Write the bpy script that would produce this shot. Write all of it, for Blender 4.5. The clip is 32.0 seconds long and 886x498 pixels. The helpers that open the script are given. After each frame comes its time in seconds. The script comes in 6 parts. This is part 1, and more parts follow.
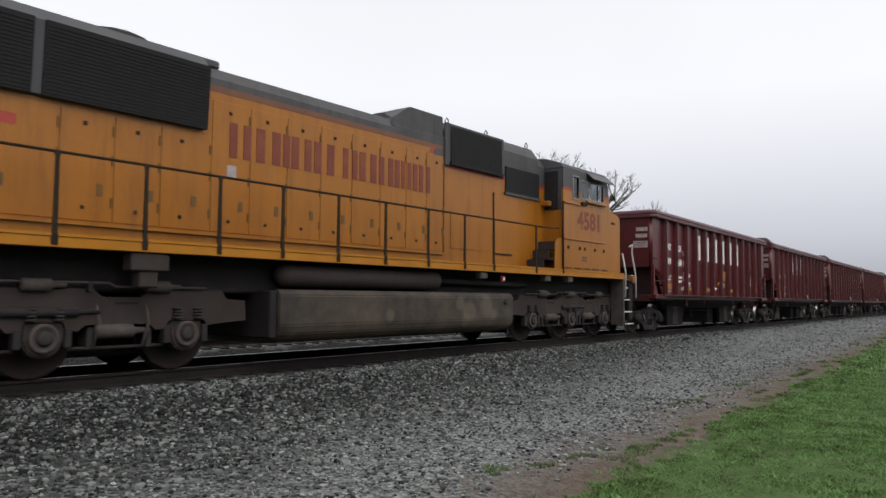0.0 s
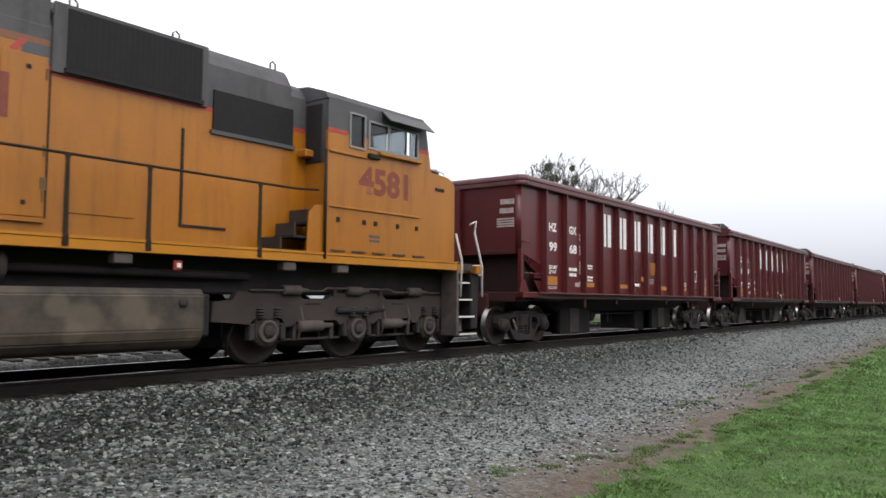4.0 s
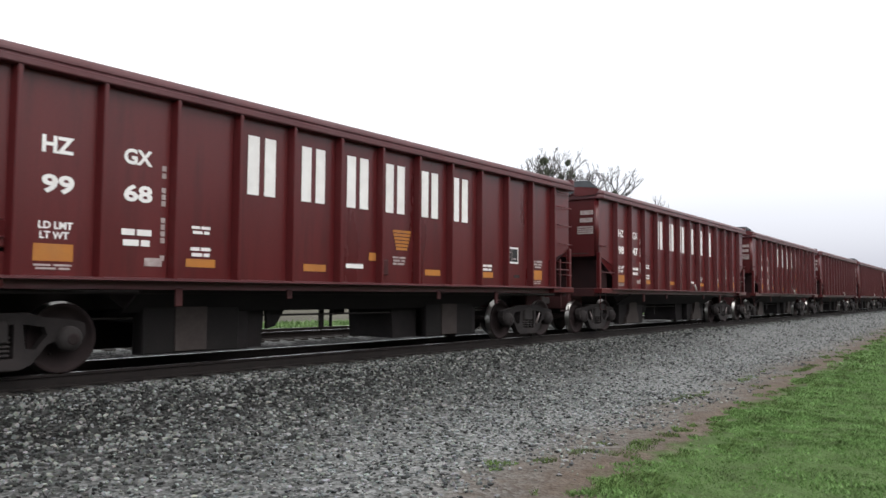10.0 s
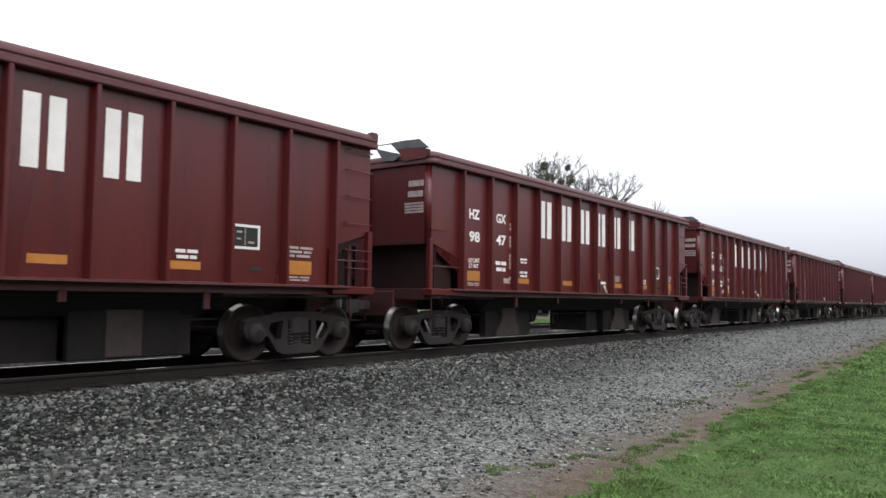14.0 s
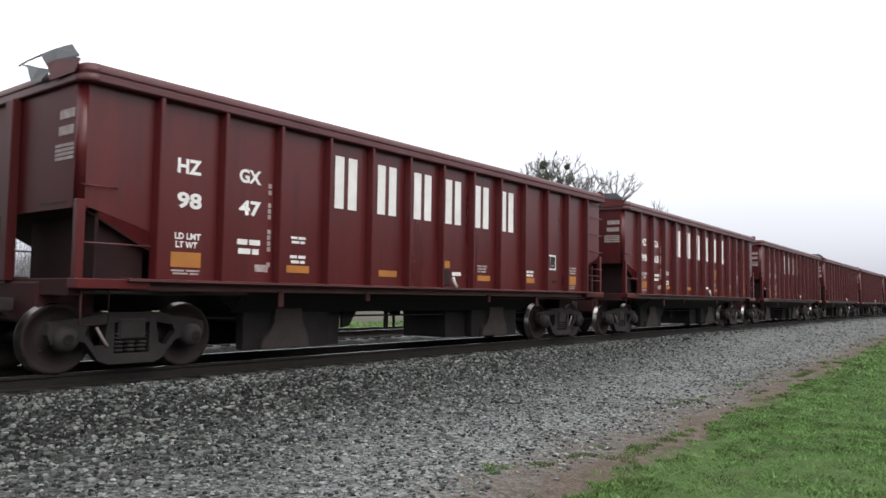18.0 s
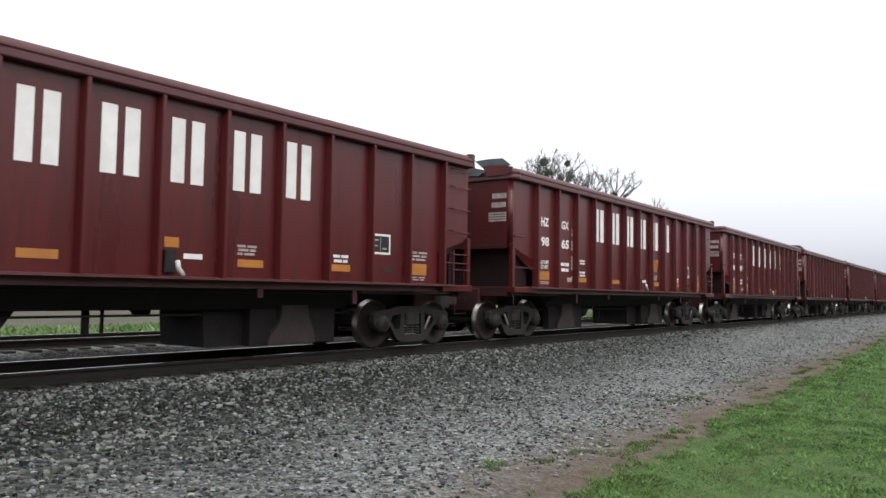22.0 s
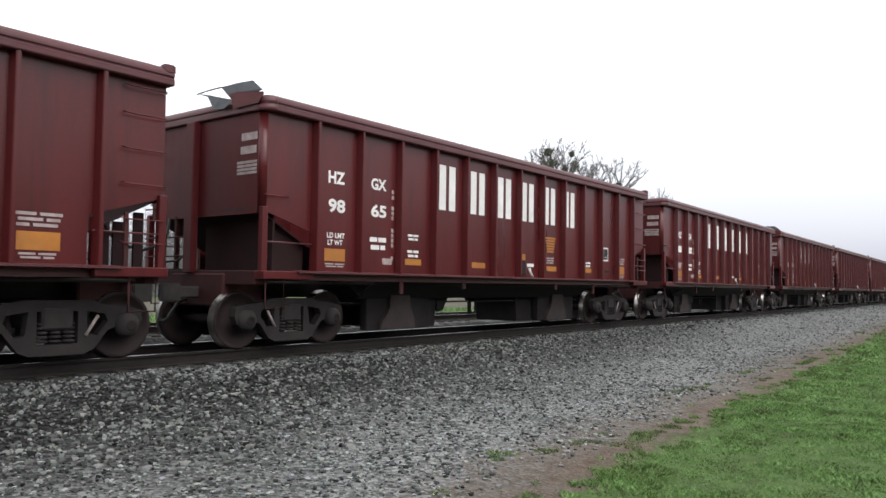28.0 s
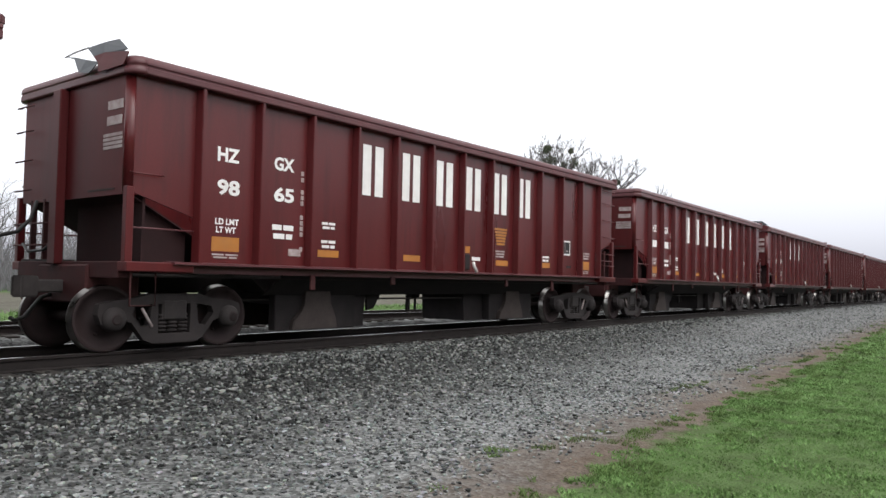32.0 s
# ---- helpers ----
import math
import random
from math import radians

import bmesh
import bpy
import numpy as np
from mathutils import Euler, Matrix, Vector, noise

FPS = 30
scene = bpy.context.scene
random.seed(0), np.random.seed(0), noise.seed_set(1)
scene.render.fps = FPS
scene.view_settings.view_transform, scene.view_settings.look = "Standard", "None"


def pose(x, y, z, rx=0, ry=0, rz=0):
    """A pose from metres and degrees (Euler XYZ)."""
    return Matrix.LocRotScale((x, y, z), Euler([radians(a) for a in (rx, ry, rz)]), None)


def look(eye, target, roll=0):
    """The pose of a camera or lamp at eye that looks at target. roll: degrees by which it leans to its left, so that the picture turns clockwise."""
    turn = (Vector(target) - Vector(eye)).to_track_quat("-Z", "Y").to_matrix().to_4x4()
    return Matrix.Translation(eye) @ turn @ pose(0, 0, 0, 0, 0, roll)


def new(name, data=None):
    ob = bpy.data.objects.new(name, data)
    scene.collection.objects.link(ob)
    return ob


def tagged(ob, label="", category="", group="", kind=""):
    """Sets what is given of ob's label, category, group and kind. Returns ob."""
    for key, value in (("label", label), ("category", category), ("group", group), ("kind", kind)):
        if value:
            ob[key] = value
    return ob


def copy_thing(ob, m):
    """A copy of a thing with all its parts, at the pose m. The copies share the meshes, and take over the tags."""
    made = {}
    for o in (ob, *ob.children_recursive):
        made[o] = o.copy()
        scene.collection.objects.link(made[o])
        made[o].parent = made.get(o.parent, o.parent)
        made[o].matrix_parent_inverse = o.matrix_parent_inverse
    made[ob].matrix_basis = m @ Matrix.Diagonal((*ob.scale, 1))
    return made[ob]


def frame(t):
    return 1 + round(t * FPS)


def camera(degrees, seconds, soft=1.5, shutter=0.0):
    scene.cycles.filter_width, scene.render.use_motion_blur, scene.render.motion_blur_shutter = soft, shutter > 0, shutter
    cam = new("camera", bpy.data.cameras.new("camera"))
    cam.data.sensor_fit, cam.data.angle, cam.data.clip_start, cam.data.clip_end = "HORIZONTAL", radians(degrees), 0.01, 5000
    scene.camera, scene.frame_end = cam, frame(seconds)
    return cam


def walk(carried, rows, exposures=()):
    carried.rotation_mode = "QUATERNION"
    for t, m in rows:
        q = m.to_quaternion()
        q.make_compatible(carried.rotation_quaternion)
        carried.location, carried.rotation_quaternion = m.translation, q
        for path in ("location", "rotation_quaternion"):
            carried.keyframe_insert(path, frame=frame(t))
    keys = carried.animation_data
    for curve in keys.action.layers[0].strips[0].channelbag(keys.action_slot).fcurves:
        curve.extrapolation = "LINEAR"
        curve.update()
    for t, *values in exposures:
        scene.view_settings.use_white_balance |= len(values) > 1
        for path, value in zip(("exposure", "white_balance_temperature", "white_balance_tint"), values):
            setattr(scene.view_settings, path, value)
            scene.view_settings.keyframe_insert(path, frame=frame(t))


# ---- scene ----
# Camera: hand-held beside the track, turning a little; eye 1.08 m above the rail tops.
EYE = (0.0, 0.0, 1.08)


def aim(yaw, pitch, roll):
    """Camera pose: yaw from +y towards +x, pitch upwards, both in degrees."""
    a, b = radians(yaw), radians(pitch)
    way = Vector((math.sin(a) * math.cos(b), math.cos(a) * math.cos(b), math.sin(b)))
    return look(EYE, Vector(EYE) + way, roll)


cam = camera(60.76, 32.0, soft=1.5, shutter=0.4)
walk(cam, [
    (0, aim(52.24, 3.67, 0.43)),
    (0.5, aim(52.13, 3.73, 0.35)),
    (1, aim(52.11, 3.72, 0.49)),
    (1.5, aim(52.12, 3.65, 0.56)),
    (2, aim(52.08, 3.56, 0.45)),
    (2.5, aim(51.93, 3.53, 0.37)),
    (3, aim(51.81, 3.56, 0.36)),
    (3.5, aim(51.75, 3.73, 0.39)),
    (5.5, aim(51.71, 3.59, 0.56)),
    (6, aim(51.67, 3.45, 0.60)),
    (6.5, aim(51.70, 3.35, 0.70)),
    (7, aim(51.81, 3.28, 0.76)),
    (7.5, aim(51.93, 3.27, 0.74)),
    (8, aim(52.01, 3.30, 0.61)),
    (8.5, aim(52.07, 3.32, 0.50)),
    (9, aim(52.10, 3.33, 0.43)),
    (9.5, aim(52.08, 3.32, 0.41)),
    (10, aim(52.07, 3.33, 0.39)),
    (10.5, aim(52.08, 3.43, 0.50)),
    (11, aim(52.11, 3.54, 0.56)),
    (11.5, aim(52.10, 3.61, 0.50)),
    (12, aim(52.07, 3.65, 0.57)),
    (12.5, aim(52.06, 3.68, 0.70)),
    (13, aim(52.06, 3.68, 0.69)),
    (13.5, aim(52.08, 3.66, 0.67)),
    (14, aim(52.10, 3.64, 0.72)),
    (14.5, aim(52.12, 3.58, 0.67)),
    (16.5, aim(52.16, 3.62, 0.71)),
    (17, aim(52.17, 3.59, 0.72)),
    (17.5, aim(52.17, 3.58, 0.79)),
    (18, aim(52.16, 3.56, 0.78)),
    (18.5, aim(52.16, 3.51, 0.74)),
    (19, aim(52.19, 3.43, 0.69)),
    (19.5, aim(52.22, 3.38, 0.70)),
    (20, aim(52.21, 3.35, 0.77)),
    (20.5, aim(52.19, 3.34, 0.77)),
    (21, aim(52.17, 3.35, 0.74)),
    (21.5, aim(52.16, 3.34, 0.80)),
    (22, aim(52.15, 3.32, 0.84)),
    (22.5, aim(52.13, 3.26, 0.86)),
    (23, aim(52.13, 3.18, 0.94)),
    (23.5, aim(52.16, 3.10, 0.90)),
    (24, aim(52.18, 3.05, 0.77)),
    (24.5, aim(52.16, 2.97, 0.71)),
    (25, aim(52.12, 2.90, 0.74)),
    (25.5, aim(52.08, 2.88, 0.88)),
    (27.5, aim(51.91, 2.69, 0.70)),
    (28, aim(51.84, 2.61, 0.75)),
    (28.5, aim(51.80, 2.54, 0.71)),
    (29, aim(51.76, 2.46, 0.81)),
    (29.5, aim(51.77, 2.40, 0.85)),
    (30, aim(51.77, 2.39, 0.86)),
    (30.5, aim(51.76, 2.38, 0.93)),
    (31, aim(51.79, 2.37, 1.06)),
    (31.5, aim(51.86, 2.36, 1.05)),
    (32, aim(51.96, 2.33, 1.10)),
], exposures=[(0, -0.36), (1, -0.25), (2, -0.08), (3.5, 0.13), (6, 0.15), (20, 0.13), (26, 0.17), (32, 0.26)])

# Overcast winter daylight: a bright, nearly white sky and a very wide, weak sun.
world = bpy.data.worlds.new("overcast_sky")
world.use_nodes = True
scene.world = world
wn, wl = world.node_tree.nodes, world.node_tree.links
wn.clear()
w_out = wn.new("ShaderNodeOutputWorld")
w_bg = wn.new("ShaderNodeBackground")
w_sky = wn.new("ShaderNodeTexSky")
w_sky.sky_type, w_sky.sun_disc = "NISHITA", False
w_sky.sun_elevation, w_sky.sun_rotation = radians(53), radians(190)
w_sky.dust_density, w_sky.air_density = 4.0, 1.2
w_hsv = wn.new("ShaderNodeHueSaturation")
w_hsv.inputs["Saturation"].default_value = 0.15
w_hsv.inputs["Value"].default_value = 0.10
w_geo = wn.new("ShaderNodeTexCoord")
w_sep = wn.new("ShaderNodeSeparateXYZ")
w_ramp = wn.new("ShaderNodeValToRGB")
for e, (at, col) in zip((w_ramp.color_ramp.elements[0], w_ramp.color_ramp.elements[1], w_ramp.color_ramp.elements.new(0.12),
                         w_ramp.color_ramp.elements.new(0.3)),
                        ((0.0, (0.50, 0.515, 0.60, 1)), (1.0, (2.1, 2.1, 2.13, 1)), (0.10, (0.66, 0.68, 0.765, 1)),
                         (0.26, (1.00, 1.015, 1.06, 1)))):
    e.position, e.color = at, col
w_noise = wn.new("ShaderNodeTexNoise")
w_noise.inputs["Scale"].default_value = 2.2
w_noise.inputs["Detail"].default_value = 3
w_map = wn.new("ShaderNodeMapRange")
w_map.inputs["To Min"].default_value, w_map.inputs["To Max"].default_value = 0.93, 1.07
w_mul = wn.new("ShaderNodeVectorMath")
w_mul.operation = "SCALE"
w_add = wn.new("ShaderNodeVectorMath")
w_add.operation = "ADD"
wl.new(w_geo.outputs["Generated"], w_sep.inputs[0])
wl.new(w_sep.outputs["Z"], w_ramp.inputs[0])
wl.new(w_geo.outputs["Generated"], w_noise.inputs["Vector"])
wl.new(w_noise.outputs["Fac"], w_map.inputs["Value"])
wl.new(w_ramp.outputs[0], w_mul.inputs[0])
wl.new(w_map.outputs[0], w_mul.inputs["Scale"])
wl.new(w_sky.outputs[0], w_hsv.inputs["Color"])
wl.new(w_mul.outputs[0], w_add.inputs[0])
wl.new(w_hsv.outputs[0], w_add.inputs[1])
wl.new(w_add.outputs[0], w_bg.inputs["Color"])
w_bg.inputs["Strength"].default_value = 0.89
wl.new(w_bg.outputs[0], w_out.inputs["Surface"])

sun = new("sun", bpy.data.lights.new("sun", "SUN"))
sun.data.energy, sun.data.angle, sun.data.color = 0.8, radians(50), (1.0, 0.97, 0.93)
sun.matrix_world = look((-6, -34, 46), (0, 0, 0))

# ---- materials ----


def surface(name, tones, scale=3.0, rough=0.6, metal=0.0, bump=0.15, fine=40.0, spec=0.4, streak=1.0, dust=None, dust_amount=0.0, soot=None, soot_amount=0.0):
    """A worn surface: two or three tones mixed by broad and fine noise, bump, uneven gloss. streak > 1 draws the broad noise out
    vertically (rain streaks); dust: a second colour laid on in patches; soot: a third that has run down in narrow streaks."""
    m = bpy.data.materials.new(name)
    m.use_nodes = True
    n, l = m.node_tree.nodes, m.node_tree.links
    b = n["Principled BSDF"]
    tc = n.new("ShaderNodeTexCoord")
    mp = n.new("ShaderNodeMapping")
    mp.inputs["Scale"].default_value = (1, 1, 1.0 / streak)
    l.new(tc.outputs["Object"], mp.inputs["Vector"])
    big = n.new("ShaderNodeTexNoise")
    big.inputs["Scale"].default_value, big.inputs["Detail"].default_value = scale, 6
    big.inputs["Roughness"].default_value = 0.62
    l.new(mp.outputs[0], big.inputs["Vector"])
    small = n.new("ShaderNodeTexNoise")
    small.inputs["Scale"].default_value, small.inputs["Detail"].default_value = fine, 4
    l.new(tc.outputs["Object"], small.inputs["Vector"])
    ramp = n.new("ShaderNodeValToRGB")
    els = ramp.color_ramp.elements
    spots = [0.30 + 0.42 * i / max(1, len(tones) - 1) for i in range(len(tones))]
    els[0].position, els[1].position = spots[0], spots[-1]
    els[0].color, els[1].color = (*tones[0], 1), (*tones[-1], 1)
    for p, c in list(zip(spots, tones))[1:-1]:
        els.new(p).color = (*c, 1)
    mixn = n.new("ShaderNodeMath")
    mixn.operation = "MULTIPLY_ADD"
    mixn.inputs[1].default_value, mixn.inputs[2].default_value = 0.22, 0.0
    addn = n.new("ShaderNodeMath")
    addn.operation = "MULTIPLY_ADD"
    addn.inputs[1].default_value = 0.78
    l.new(small.outputs["Fac"], mixn.inputs[0])
    l.new(big.outputs["Fac"], addn.inputs[0])
    l.new(mixn.outputs[0], addn.inputs[2])
    l.new(addn.outputs[0], ramp.inputs[0])
    colour = ramp.outputs[0]
    if dust:
        dn = n.new("ShaderNodeTexNoise")
        dn.inputs["Scale"].default_value, dn.inputs["Detail"].default_value = scale * 0.6, 7
        dn.inputs["Roughness"].default_value = 0.7
        l.new(mp.outputs[0], dn.inputs["Vector"])
        dr = n.new("ShaderNodeMapRange")
        dr.inputs["From Min"].default_value, dr.inputs["From Max"].default_value = 0.42, 0.72
        dr.inputs["To Max"].default_value = dust_amount
        l.new(dn.outputs["Fac"], dr.inputs["Value"])
        mx = n.new("ShaderNodeMix")
        mx.data_type = "RGBA"
        mx.inputs["B"].default_value = (*dust, 1)
        l.new(dr.outputs[0], mx.inputs["Factor"])
        l.new(colour, mx.inputs["A"])
        colour = mx.outputs["Result"]
    if soot:
        sm = n.new("ShaderNodeMapping")
        sm.inputs["Scale"].default_value = (5.0, 5.0, 0.55)
        l.new(tc.outputs["Object"], sm.inputs["Vector"])
        sn = n.new("ShaderNodeTexNoise")
        sn.inputs["Scale"].default_value, sn.inputs["Detail"].default_value = 1.0, 6
        sn.inputs["Roughness"].default_value = 0.65
        l.new(sm.outputs[0], sn.inputs["Vector"])
        sr = n.new("ShaderNodeMapRange")
        sr.inputs["From Min"].default_value, sr.inputs["From Max"].default_value = 0.50, 0.74
        sr.inputs["To Max"].default_value = soot_amount
        l.new(sn.outputs["Fac"], sr.inputs["Value"])
        sx = n.new("ShaderNodeMix")
        sx.data_type = "RGBA"
        sx.inputs["B"].default_value = (*soot, 1)
        l.new(sr.outputs[0], sx.inputs["Factor"])
        l.new(colour, sx.inputs["A"])
        colour = sx.outputs["Result"]
    l.new(colour, b.inputs["Base Color"])
    rr = n.new("ShaderNodeMapRange")
    rr.inputs["To Min"].default_value, rr.inputs["To Max"].default_value = max(0.03, rough - 0.12), min(1.0, rough + 0.12)
    l.new(big.outputs["Fac"], rr.inputs["Value"])
    l.new(rr.outputs[0], b.inputs["Roughness"])
    b.inputs["Metallic"].default_value = metal
    b.inputs["Specular IOR Level"].default_value = spec
    if bump:
        bp = n.new("ShaderNodeBump")
        bp.inputs["Strength"].default_value, bp.inputs["Distance"].default_value = bump, 0.01
        l.new(addn.outputs[0], bp.inputs["Height"])
        l.new(bp.outputs[0], b.inputs["Normal"])
    return m


RED = surface("oxide_red_paint", [(0.060, 0.0072, 0.0085), (0.082, 0.0098, 0.0112), (0.106, 0.0145, 0.0158)], 0.9, 0.30, 0, 0.08, 30, 0.40, 6.0, (0.086, 0.026, 0.026), 0.22, (0.030, 0.0075, 0.0078), 0.5)
RED_TRIM = surface("oxide_red_trim", [(0.066, 0.0150, 0.0185), (0.098, 0.0250, 0.0290)], 1.4, 0.45, 0, 0.12, 40, 0.42, 1.0, (0.120, 0.066, 0.072), 0.35)
RED_DARK = surface("grimy_red_underframe", [(0.0286, 0.0111, 0.0120), (0.0676, 0.0195, 0.0202)], 2.0, 0.75, 0, 0.3, 40, 0.25)
# RED_END: the side red made duller, holding the shade between cars
RED_END = surface("shaded_end_paint", [(0.062, 0.0092, 0.0106), (0.088, 0.0130, 0.0144)], 0.9, 0.48, 0, 0.1, 30, 0.22, 4.0, (0.078, 0.027, 0.026), 0.2, (0.036, 0.0095, 0.0098), 0.4)
GRIME = surface("black_grime", [(0.0150, 0.0130, 0.0138), (0.0320, 0.0270, 0.0278)], 2.5, 0.85, 0, 0.35, 35, 0.2)
STEEL_DARK = surface("cast_steel_dark", [(0.0275, 0.0238, 0.0244), (0.0550, 0.0469, 0.0462)], 5.0, 0.8, 0.0, 0.4, 60, 0.25)
STEEL_DUSTY = surface("dusty_cast_steel", [(0.021, 0.0180, 0.0188), (0.046, 0.0385, 0.0385)], 3.0, 0.8, 0.0, 0.35, 50, 0.22)
STEEL_BROWN = surface("brown_dusty_bogie_steel", [(0.030, 0.0235, 0.0215), (0.062, 0.0470, 0.0420)], 1.6, 0.82, 0.0, 0.3, 40, 0.25)
WHEEL = surface("rusty_wheel_steel", [(0.0145, 0.0098, 0.0104), (0.034, 0.0215, 0.0218)], 3.0, 0.7, 0.0, 0.2, 50, 0.22)
TREAD = surface("polished_tread", [(0.15, 0.145, 0.14), (0.34, 0.33, 0.32)], 4.0, 0.30, 1.0, 0.05, 90)
CHUTE = surface("dusty_chute_steel", [(0.036, 0.0285, 0.0275), (0.072, 0.0585, 0.0555)], 2.2, 0.85, 0, 0.3, 30, 0.2)
CHUTE_WING = surface("dark_chute_wing", [(0.010, 0.0088, 0.0092), (0.024, 0.0205, 0.0205)], 1.2, 0.85, 0, 0.3, 30, 0.2)
# SLOPE: near-black red that carries the end bays' shade in its colour
SLOPE = surface("end_bay_shade", [(0.016, 0.0082, 0.0092), (0.034, 0.0140, 0.0148)], 1.5, 0.8, 0, 0.2, 30, 0.2)
WHITE = surface("white_lettering_paint", [(0.66, 0.64, 0.63), (0.82, 0.81, 0.80)], 3.0, 0.55, 0, 0.05, 60)
WHITE_WORN = surface("faded_stencil_paint", [(0.22, 0.15, 0.15), (0.48, 0.43, 0.42)], 7.0, 0.6, 0, 0.05, 80)
AMBER = surface("amber_reflective_sheet", [(0.36, 0.13, 0.022), (0.46, 0.19, 0.035)], 4.0, 0.45, 0, 0.05, 60, 0.4, 1.0, (0.16, 0.08, 0.05), 0.4)
BLACK = surface("black_decal", [(0.010, 0.010, 0.011), (0.020, 0.020, 0.021)], 4.0, 0.6, 0, 0.05, 60)
SHEET = surface("bent_galvanised_sheet", [(0.028, 0.031, 0.037), (0.072, 0.078, 0.087)], 3.0, 0.35, 0.3, 0.1, 40, 0.5)
YELLOW = surface("armour_yellow_paint", [(0.275, 0.096, 0.0068), (0.350, 0.126, 0.0088), (0.405, 0.155, 0.0145)], 0.7, 0.34, 0, 0.08, 25, 0.40, 4.0, (0.225, 0.096, 0.026), 0.45, (0.120, 0.046, 0.013), 0.5)
# sill yellow brightened in colour for the extra sky light it catches
YELLOW_SILL = surface("skylit_yellow_sill", [(0.37, 0.140, 0.007), (0.47, 0.190, 0.012)], 1.5, 0.42, 0, 0.08, 25, 0.35, 1.0, (0.22, 0.095, 0.026), 0.4)
ALLOY = surface("dull_alloy_frame", [(0.17, 0.165, 0.16), (0.26, 0.255, 0.25)], 5.0, 0.5, 0.0, 0.05, 60)
GREY = surface("harbour_grey_paint", [(0.046, 0.046, 0.051), (0.080, 0.079, 0.086)], 1.1, 0.5, 0, 0.1, 30, 0.35, 1.5, (0.10, 0.092, 0.088), 0.4)
ROOF = surface("sooty_roof_paint", [(0.042, 0.0415, 0.0450), (0.092, 0.0905, 0.0965)], 1.3, 0.62, 0, 0.15, 30, 0.3, 1.0, (0.115, 0.104, 0.102), 0.45, (0.030, 0.027, 0.027), 0.5)
REDSTRIPE = surface("signal_red_stripe", [(0.30, 0.035, 0.025), (0.40, 0.060, 0.038)], 3.0, 0.5, 0, 0.05, 60)
RED_FADED = surface("faded_dirty_red_stripe", [(0.13, 0.050, 0.028), (0.20, 0.085, 0.040)], 2.0, 0.5, 0, 0.05, 60)
LETTER_RED = surface("worn_red_lettering", [(0.135, 0.026, 0.016), (0.185, 0.040, 0.021), (0.225, 0.072, 0.022)], 2.2, 0.5, 0, 0.05, 50)
GRILLE = surface("black_radiator_mesh", [(0.012, 0.0118, 0.0128), (0.022, 0.0215, 0.0225)], 6.0, 0.75, 0.0, 0.5, 120, 0.2)
TANK = surface("dusty_fuel_tank", [(0.022, 0.0175, 0.0152), (0.042, 0.034, 0.0285)], 1.7, 0.6, 0, 0.12, 20, 0.35, 1.0, (0.15, 0.115, 0.080), 0.6)


def mud_stained(m, spots, colour):
    """Dried mud thrown on a surface: soft-edged, uneven blots at (x, y, z, radius) of the thing's own space."""
    n, l = m.node_tree.nodes, m.node_tree.links
    b = n["Principled BSDF"]
    base = b.inputs["Base Color"].links[0].from_socket
    tc = n.new("ShaderNodeTexCoord")
    nz = n.new("ShaderNodeTexNoise")
    nz.inputs["Scale"].default_value, nz.inputs["Detail"].default_value = 3.2, 7
    l.new(tc.outputs["Object"], nz.inputs["Vector"])
    for x, y, z, r in spots:
        d = n.new("ShaderNodeVectorMath")
        d.operation = "DISTANCE"
        d.inputs[1].default_value = (x, y, z)
        l.new(tc.outputs["Object"], d.inputs[0])
        k = n.new("ShaderNodeMath")
        k.operation = "MULTIPLY_ADD"
        k.inputs[1].default_value, k.inputs[2].default_value = 1.0 / r, -0.9
        l.new(d.outputs["Value"], k.inputs[0])
        e = n.new("ShaderNodeMath")
        e.operation = "ADD"
        l.new(k.outputs[0], e.inputs[0])
        l.new(nz.outputs["Fac"], e.inputs[1])
        f = n.new("ShaderNodeMapRange")
        f.inputs["From Min"].default_value, f.inputs["From Max"].default_value = 0.70, 0.25
        f.inputs["To Max"].default_value = 0.5
        l.new(e.outputs[0], f.inputs["Value"])
        mx = n.new("ShaderNodeMix")
        mx.data_type = "RGBA"
        mx.inputs["B"].default_value = (*colour, 1)
        l.new(f.outputs[0], mx.inputs["Factor"])
        l.new(base, mx.inputs["A"])
        base = mx.outputs["Result"]
    l.new(base, b.inputs["Base Color"])


mud_stained(TANK, ((-5.62, -1.47, 0.95, 0.16), (-5.28, -1.47, 0.80, 0.24), (-5.40, -1.47, 0.60, 0.15), (-4.65, -1.47, 0.90, 0.26), (-4.35, -1.47, 0.72, 0.12), (-7.8, -1.47, 0.75, 0.12)), (0.135, 0.112, 0.080))
RAILWHITE = surface("white_handrail_paint", [(0.46, 0.44, 0.42), (0.62, 0.60, 0.58)], 6.0, 0.5)
POST_DARK = surface("weathered_handrail", [(0.012, 0.0085, 0.0055), (0.034, 0.0220, 0.0115)], 5.0, 0.7, 0, 0.1, 40, 0.2)
HINGE = surface("dirty_yellow_ironwork", [(0.10, 0.055, 0.020), (0.19, 0.095, 0.025)], 5.0, 0.6)
RAIL_SIDE = surface("brown_rail_web", [(0.0130, 0.0108, 0.0108), (0.0260, 0.0208, 0.0198)], 4.0, 0.85, 0, 0.3, 40, 0.2)
RAIL_TOP = surface("worn_rail_head", [(0.42, 0.41, 0.40), (0.60, 0.59, 0.58)], 1.2, 0.3, 1.0, 0.05, 60)
TIE = surface("creosoted_timber", [(0.0144, 0.0120, 0.0108), (0.0360, 0.0300, 0.0252)], 3.0, 0.9, 0, 0.5, 40)
